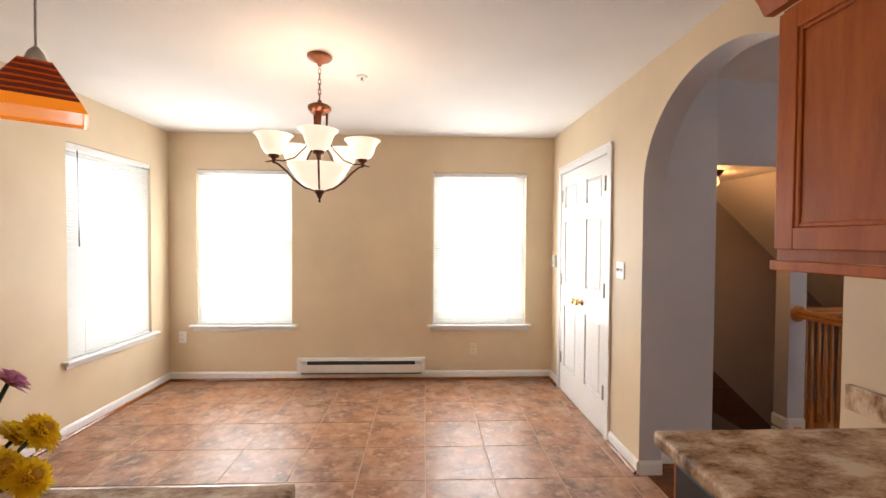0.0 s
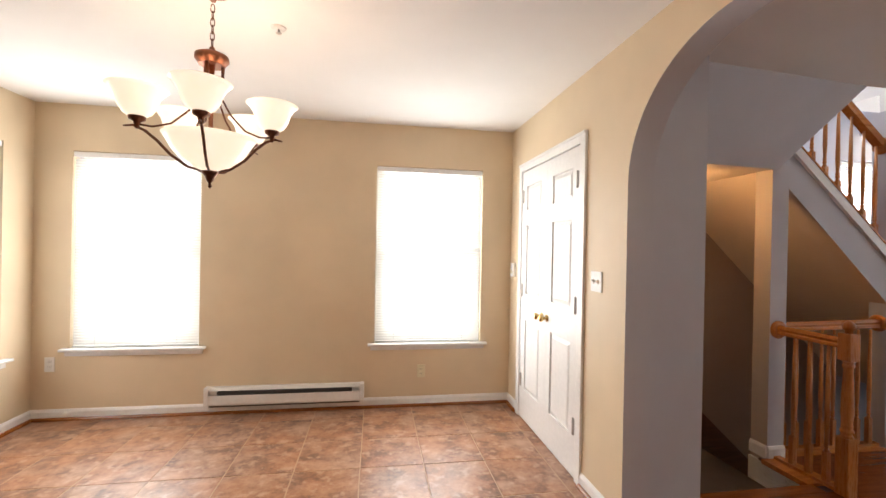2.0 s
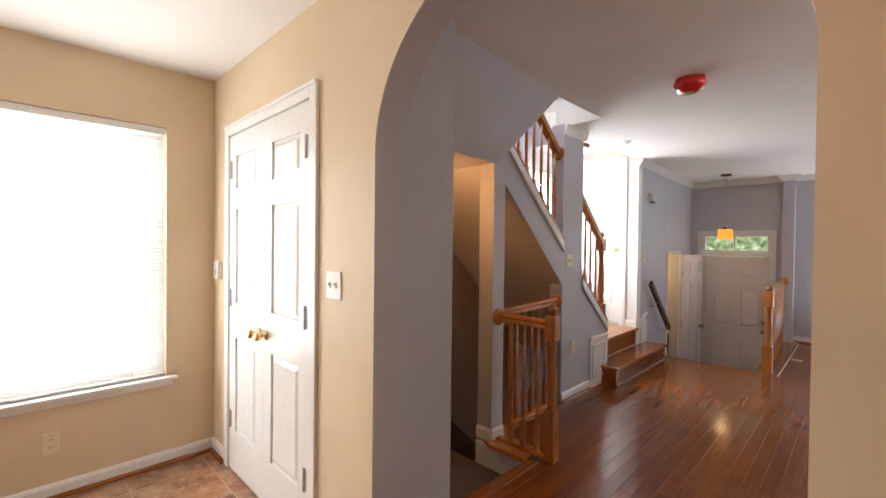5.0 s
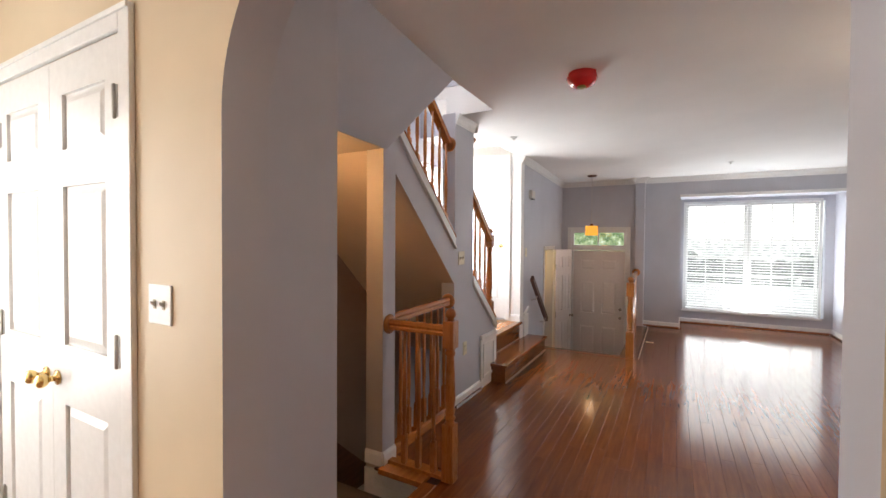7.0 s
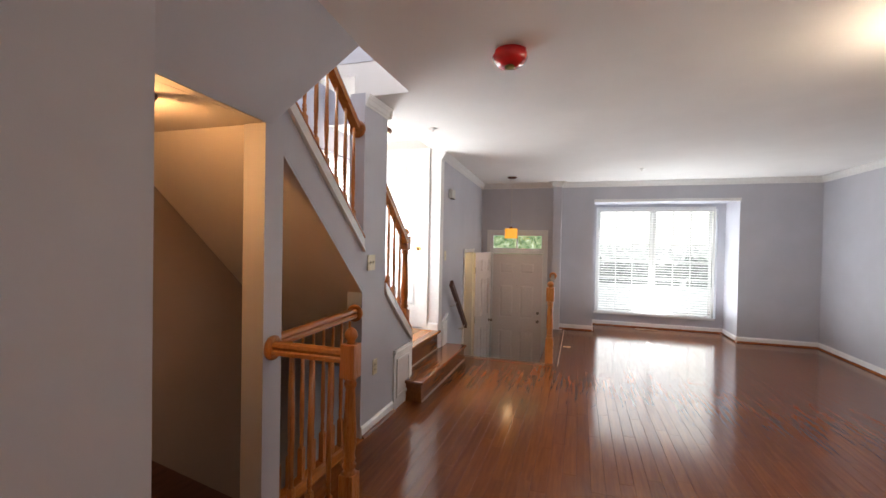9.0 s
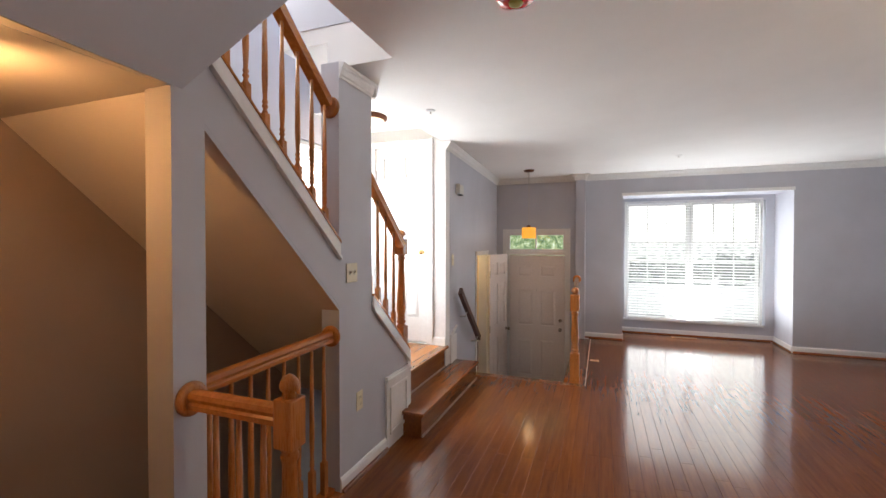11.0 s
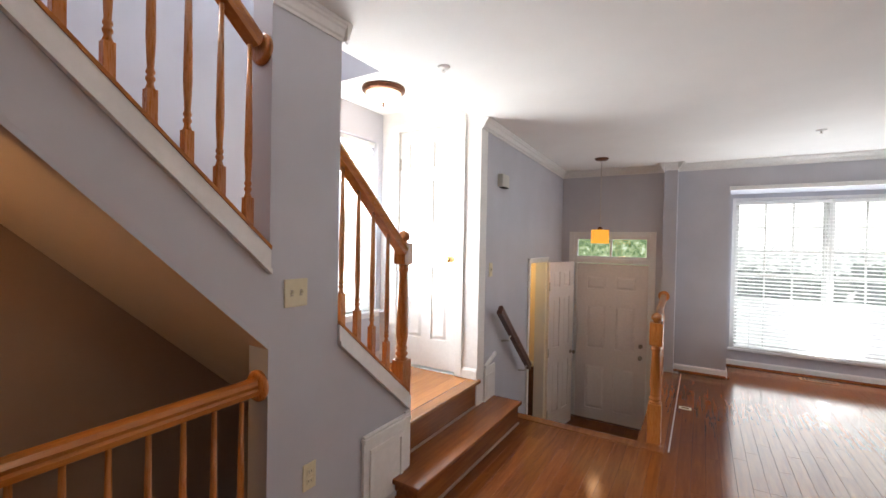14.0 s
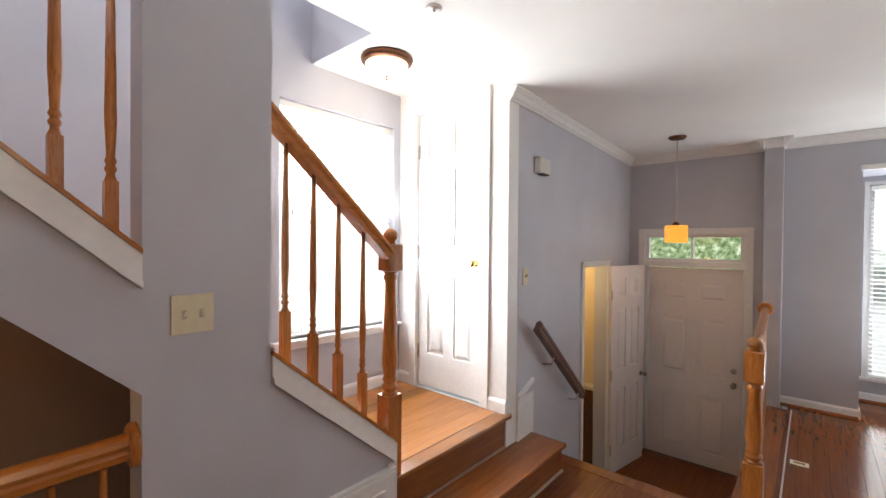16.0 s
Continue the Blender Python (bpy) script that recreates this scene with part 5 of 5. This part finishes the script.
box(bm, -0.015, -0.03, 0.0042, 0.015, 0.03, 0.0052)
part("flap", bm, BRASS, fp)

# ---- kitchen end ----
def cab_door(parent, m, w, h):
    """Framed door with a recessed flat panel, local x and z, front to -y."""
    s = 0.058
    bm = bmesh.new()
    box(bm, s - 0.002, 0.010, s - 0.002, w - s + 0.002, 0.016, h - s + 0.002)
    dr = part("door", bm, CHERRY, parent, m=m)
    for name, a, b, c, e in (("stile", 0, 0, s, h), ("stile", w - s, 0, w, h), ("door_rail", s, 0, w - s, s), ("door_rail", s, h - s, w - s, h)):
        bm = bmesh.new()
        box(bm, a, 0, b, c, 0.02, e, 0.003)
        part(name, bm, CHERRY, dr)
    for a, b, c, e in ((s, s, s + 0.012, h - s), (w - s - 0.012, s, w - s, h - s), (s + 0.012, s, w - s - 0.012, s + 0.012), (s + 0.012, h - s - 0.012, w - s - 0.012, h - s)):
        bm = bmesh.new()
        box(bm, a, 0.004, b, c, 0.0098, e, 0.003)
        part("bead", bm, CHERRY, dr)


for i, y in enumerate((1.33, 0.87)):
    c = thing("wall_cabinet", "cherry-stained wall cabinet with a framed panel door", "cabinet", "kitchen wall cabinets", face_x(1.27, y, 1.375))
    bm = bmesh.new()
    box(bm, 0.001, 0.001, 0.0, 0.459, 0.329, 0.685)
    part("body", bm, CHERRY, c)
    cab_door(c, Matrix.Translation((0.012, -0.0215, 0.03)), 0.436, 0.635)
    bm = bmesh.new()
    box(bm, -0.004, -0.02, -0.028, 0.464 - 0.005, 0.0, -0.0005, 0.004)
    part("light_rail", bm, CHERRY, c)
    bm = bmesh.new()
    loop_prism(bm, [(-0.03, -0.002, 0.6855), (-0.03, -0.03, 0.6855), (-0.03, -0.05, 0.72), (-0.03, -0.07, 0.745), (-0.03, -0.002, 0.745)], (0.489, 0, 0))
    part("cornice", bm, CHERRY, c)
c = thing("base_cabinet", "cherry-stained base cabinet under the counter", "cabinet", at=(0, 0, 0))
bm = bmesh.new()
box(bm, 0.95, 1.252, 0.0, 1.598, 1.272, 0.874)
part("end_panel", bm, CHERRY, c)
bm = bmesh.new()
box(bm, 0.97, -1.4, 0.10, 1.598, 0.64, 0.874)
part("body", bm, CHERRY, c)
dw = thing("dishwasher", "black built-in dishwasher beside the counter end", "dishwasher", at=(0, 0, 0))
bm = bmesh.new()
box(bm, 0.97, 0.645, 0.02, 1.598, 1.25, 0.872)
part("body", bm, BLACK, dw)
bm = bmesh.new()
box(bm, 0.938, 0.650, 0.12, 0.969, 1.246, 0.74, 0.006)
part("door", bm, BLACK, dw)
bm = bmesh.new()
box(bm, 0.934, 0.650, 0.745, 0.969, 1.246, 0.855, 0.008)
part("control_panel", bm, BLACK, dw)
bm = bmesh.new()
tube(bm, [(0.915, 0.72, 0.70), (0.915, 1.17, 0.70)], 0.009, 10)
part("handle", bm, NICKEL, dw)


def slab(bm, x0, y0, x1, y1, z0, z1):
    box(bm, x0, y0, z0, x1, y1, z1, 0.012)


c = thing("countertop", "brown speckled stone-look countertop with a rounded edge", "countertop")
bm = bmesh.new()
slab(bm, 0.905, -1.45, 1.598, 1.30, 0.875, 0.915)
part("slab", bm, GRANITE, c)
bm = bmesh.new()
box(bm, 1.575, -1.45, 0.9155, 1.599, 1.425, 0.992, 0.005)
part("backsplash", bm, GRANITE, c)
c = thing("peninsula", "kitchen peninsula with a stone-look top and cherry sides", "counter")
bm = bmesh.new()
slab(bm, -1.6, 0.42, 0.02, 1.083, 0.873, 0.913)
part("slab", bm, GRANITE, c)
bm = bmesh.new()
box(bm, -1.6, 0.48, 0.0, -0.06, 0.90, 0.872)
part("body", bm, CHERRY, c)

# bouquet on the peninsula
fb = thing("flower_bouquet", "bouquet of yellow, orange and purple flowers in a glass vase", "flowers", at=(-0.476, 0.81, 0.9135))
bm = bmesh.new()
lathe(bm, [(0.04, 0), (0.05, 0.01), (0.045, 0.08), (0.06, 0.17), (0.056, 0.17), (0.041, 0.08), (0.044, 0.016)], 20)
part("vase", bm, make_glass("pale_vase_glass", (0.9, 0.95, 0.92)), fb)
LEAF = plain("dark_green_leaf", (0.03, 0.07, 0.02), 0.5)
rnd = random.Random(5)


def petal(name, colour):
    """Thin petal that light shines through."""
    mat = plain(name, colour, 0.6)
    tree, bsdf = nodes_of(mat)
    tr = tree.nodes.new("ShaderNodeBsdfTranslucent")
    tr.inputs[0].default_value = (*colour, 1)
    ms = tree.nodes.new("ShaderNodeMixShader")
    ms.inputs[0].default_value = 0.45
    tree.links.new(bsdf.outputs[0], ms.inputs[1])
    tree.links.new(tr.outputs[0], ms.inputs[2])
    tree.links.new(ms.outputs[0], tree.nodes["Material Output"].inputs[0])
    return mat


tones = [petal("yellow_petal", (0.95, 0.72, 0.03)), petal("rust_petal", (0.48, 0.15, 0.05)), petal("mauve_petal", (0.70, 0.32, 0.50))]
core = plain("ochre_flower_heart", (0.55, 0.30, 0.02), 0.9)
heads = [(0.17, 0.05, 0.17, 0), (0.10, -0.02, 0.20, 1), (0.12, 0.06, 0.10, 0), (0.06, 0.03, 0.26, 2), (0.02, -0.06, 0.24, 0), (-0.06, 0.04, 0.25, 1), (-0.10, -0.05, 0.20, 2), (-0.02, 0.10, 0.20, 0), (0.13, -0.06, 0.12, 1), (0.0, 0.0, 0.30, 0), (-0.12, 0.07, 0.16, 0), (0.08, 0.10, 0.23, 2), (0.16, 0.0, 0.14, 0), (0.11, 0.08, 0.15, 0), (0.07, -0.08, 0.22, 1), (0.14, -0.03, 0.21, 2), (0.19, 0.01, 0.12, 0)]
for x, y, z, tone in heads:
    at = Vector((x, y, z + 0.04))
    bm = bmesh.new()
    tube(bm, [(x * 0.1, y * 0.1, 0.05), (x * 0.5, y * 0.5, 0.12), at], 0.0035, 6)
    part("stem", bm, LEAF, fb)
    m = Matrix.Translation(at) @ Vector((x, y, 0.12)).to_track_quat("Z", "Y").to_matrix().to_4x4()
    bm = bmesh.new()
    for ring, (n, r, up) in enumerate(((22, 0.037, 0.003), (20, 0.033, 0.014), (16, 0.026, 0.023), (10, 0.016, 0.029))):
        for k in range(n):
            a = 2 * math.pi * (k + rnd.random() * 0.4) / n
            r2 = r * rnd.uniform(0.85, 1.1)
            w = 0.0066
            pm = m @ Matrix.Rotation(a, 4, "Z")
            vs = [bm.verts.new(pm @ Vector(p)) for p in ((0.004, -w * 0.4, 0.0), (r2 * 0.6, -w, up * 0.7), (r2, 0, up * 0.6), (r2 * 0.6, w, up * 0.7), (0.004, w * 0.4, 0.0), (r2 * 0.6, 0, up * 0.4))]
            for tri in ((0, 1, 5), (1, 2, 5), (2, 3, 5), (3, 4, 5), (4, 0, 5)):
                bm.faces.new([vs[i] for i in tri])
    head = part("flower_head", bm, tones[tone], fb)
    bm = bmesh.new()
    lathe(bm, [(0.012, 0.0), (0.013, 0.012), (0.006, 0.02)], 10, m=m)
    part("heart", bm, core, head)
for k in range(14):
    a, r = rnd.uniform(0, 6.28), rnd.uniform(0.08, 0.17)
    z = rnd.uniform(0.10, 0.2)
    c, s = math.cos(a), math.sin(a)
    bm = bmesh.new()
    pts = [(0.3, 0, 0.02), (0.65, -0.022, 0.0), (1.0, 0, -0.03), (0.65, 0.022, 0.0)]
    top = [bm.verts.new((c * u * r - s * v, s * u * r + c * v, z + w)) for u, v, w in pts]
    low = [bm.verts.new((c * u * r - s * v, s * u * r + c * v, z + w - 0.0015)) for u, v, w in pts]
    bm.faces.new(top), bm.faces.new(low[::-1])
    for i in range(4):
        bm.faces.new((top[i], low[i], low[(i + 1) % 4], top[(i + 1) % 4]))
    part("leaf", bm, LEAF, fb)

# lit room behind the hall closet door
bm = bmesh.new()
for a in ((1.05, 0.121, Z_FOYER - 0.1, 1.10, 0.95, 1.5), (2.0, 0.121, Z_FOYER - 0.1, 2.05, 0.95, 1.5), (1.05, 0.95, Z_FOYER - 0.1, 2.05, 1.0, 1.5), (1.10, 0.121, 1.5, 2.0, 0.95, 1.55), (1.10, 0.121, Z_FOYER - 0.1, 2.0, 0.95, Z_FOYER)):
    box(bm, *a)
ob = setting("wall_hall_closet", bm, CREAM)
ob.matrix_basis = FW
cb = thing("hall_cabinet", "dark brown cabinet with a pale top in the lit side room", "cabinet", at=FW)
bm = bmesh.new()
box(bm, 1.87, 0.13, Z_FOYER, 1.998, 0.80, -0.012, 0.003)
part("body", bm, DARK_WOOD, cb)
bm = bmesh.new()
box(bm, 1.862, 0.126, -0.0115, 1.999, 0.81, 0.022, 0.005)
part("top", bm, plain("pale_stone_top", (0.66, 0.58, 0.42), 0.3), cb, "pale stone top")
lamp("closet_bulb", "POINT", FW @ Matrix.Translation((1.55, 0.5, 1.3)), 5, (1, 0.75, 0.35), radius=0.05)

# ---- pieces of the floors ----
def chamfered(w, d, h, c):
    """A flat piece with a chamfered top edge, from the origin to (w, d), its top at z 0."""
    bm = bmesh.new()
    a = [bm.verts.new(p) for p in ((0, 0, -h), (w, 0, -h), (w, d, -h), (0, d, -h))]
    b = [bm.verts.new(p) for p in ((0, 0, -c), (w, 0, -c), (w, d, -c), (0, d, -c))]
    t = [bm.verts.new(p) for p in ((c, c, 0), (w - c, c, 0), (w - c, d - c, 0), (c, d - c, 0))]
    for lo, hi in ((a, b), (b, t)):
        for i in range(4):
            bm.faces.new((lo[i], lo[(i + 1) % 4], hi[(i + 1) % 4], hi[i]))
    bm.faces.new(t)
    return bm


floor_dining = bpy.data.objects["floor_dining"]
floor_living = bpy.data.objects["floor_living"]
tile_mesh = {}
PT, JT = 0.405, 0.006
for i in range(-7, 5):
    for j in range(-12, 6):
        x0, x1 = 0.298 + PT * i, 0.298 + PT * (i + 1)
        y0, y1 = 2.665 + PT * j, 2.665 + PT * (j + 1)
        x0, x1, y0, y1 = max(x0, X_W), min(x1, X_A + 0.045), max(y0, Y_KIT), min(y1, Y_N)
        if x1 - x0 < 0.03 or y1 - y0 < 0.03:
            continue
        key = (round(x1 - x0, 3), round(y1 - y0, 3))
        if key not in tile_mesh:
            tile_mesh[key] = mesh_of(chamfered(key[0] - JT, key[1] - JT, 0.0025, 0.0016), "tile", TILE)
        ob = new("tile", tile_mesh[key])
        ob.parent = floor_dining
        ob.location = (x0 + JT / 2, y0 + JT / 2, random.uniform(-0.0003, 0.0003))

rest = bmesh.new()
BW = 0.0826
board_mesh = {}
count = 0
rnd = random.Random(11)
# rows run along x; a row that meets the stair well or the foyer edge is cut along it
edges = [Y_SOUTH + BW * i for i in range(59)]
edges = sorted([e for e in edges if e < Y_S - 0.012 and all(abs(e - c) > 0.012 for c in (2.06, 2.86, 3.262))] + [2.06, 2.86, 3.262, Y_S])
for y, y1 in zip(edges, edges[1:]):
    mid_y, width = (y + y1) / 2, y1 - y
    stop = X_FOYER - 0.092 if mid_y > 2.06 else 9.48 if -0.478 <= y and y1 <= 1.59 else X_E
    x = X_A + 0.048 if mid_y < 2.69 else X_A2 + 0.01 if mid_y < 2.78 else X_CELLAR - 0.02 if mid_y < 2.86 else 3.205 if mid_y < 3.262 else 4.08
    first = True
    while x < stop - 0.01:
        length = rnd.choice((0.55, 0.75, 0.95, 1.2, 1.45)) if not first else rnd.choice((0.3, 0.5, 0.8, 1.1))
        first = False
        if stop - x - length < 0.25:
            length = stop - x
        near = 2.0 < x < 7.6 and y > 0.35
        tilt = Matrix.Translation((x, y, rnd.uniform(-0.00008, 0.00008))) @ Matrix.Rotation(rnd.uniform(-0.0013, 0.0013), 4, "X")
        if near and count < 300:
            key = (round(length, 3), round(width, 4))
            if key not in board_mesh:
                board_mesh[key] = mesh_of(chamfered(key[0] - 0.0008, key[1] - 0.0008, 0.012, 0.0006), "board", FLOOR_WOOD)
            ob = new("board", board_mesh[key])
            ob.parent = floor_living
            ob.matrix_basis = tilt
            count += 1
        else:
            piece = chamfered(length - 0.0008, width - 0.0008, 0.012, 0.0006)
            vs = {v: rest.verts.new(tilt @ v.co) for v in piece.verts}
            for f in piece.faces:
                rest.faces.new([vs[v] for v in f.verts])
            piece.free()
        x += length
ob = part("board_rest", rest, FLOOR_WOOD, floor_living)
tagged(ob, kind="stuff")
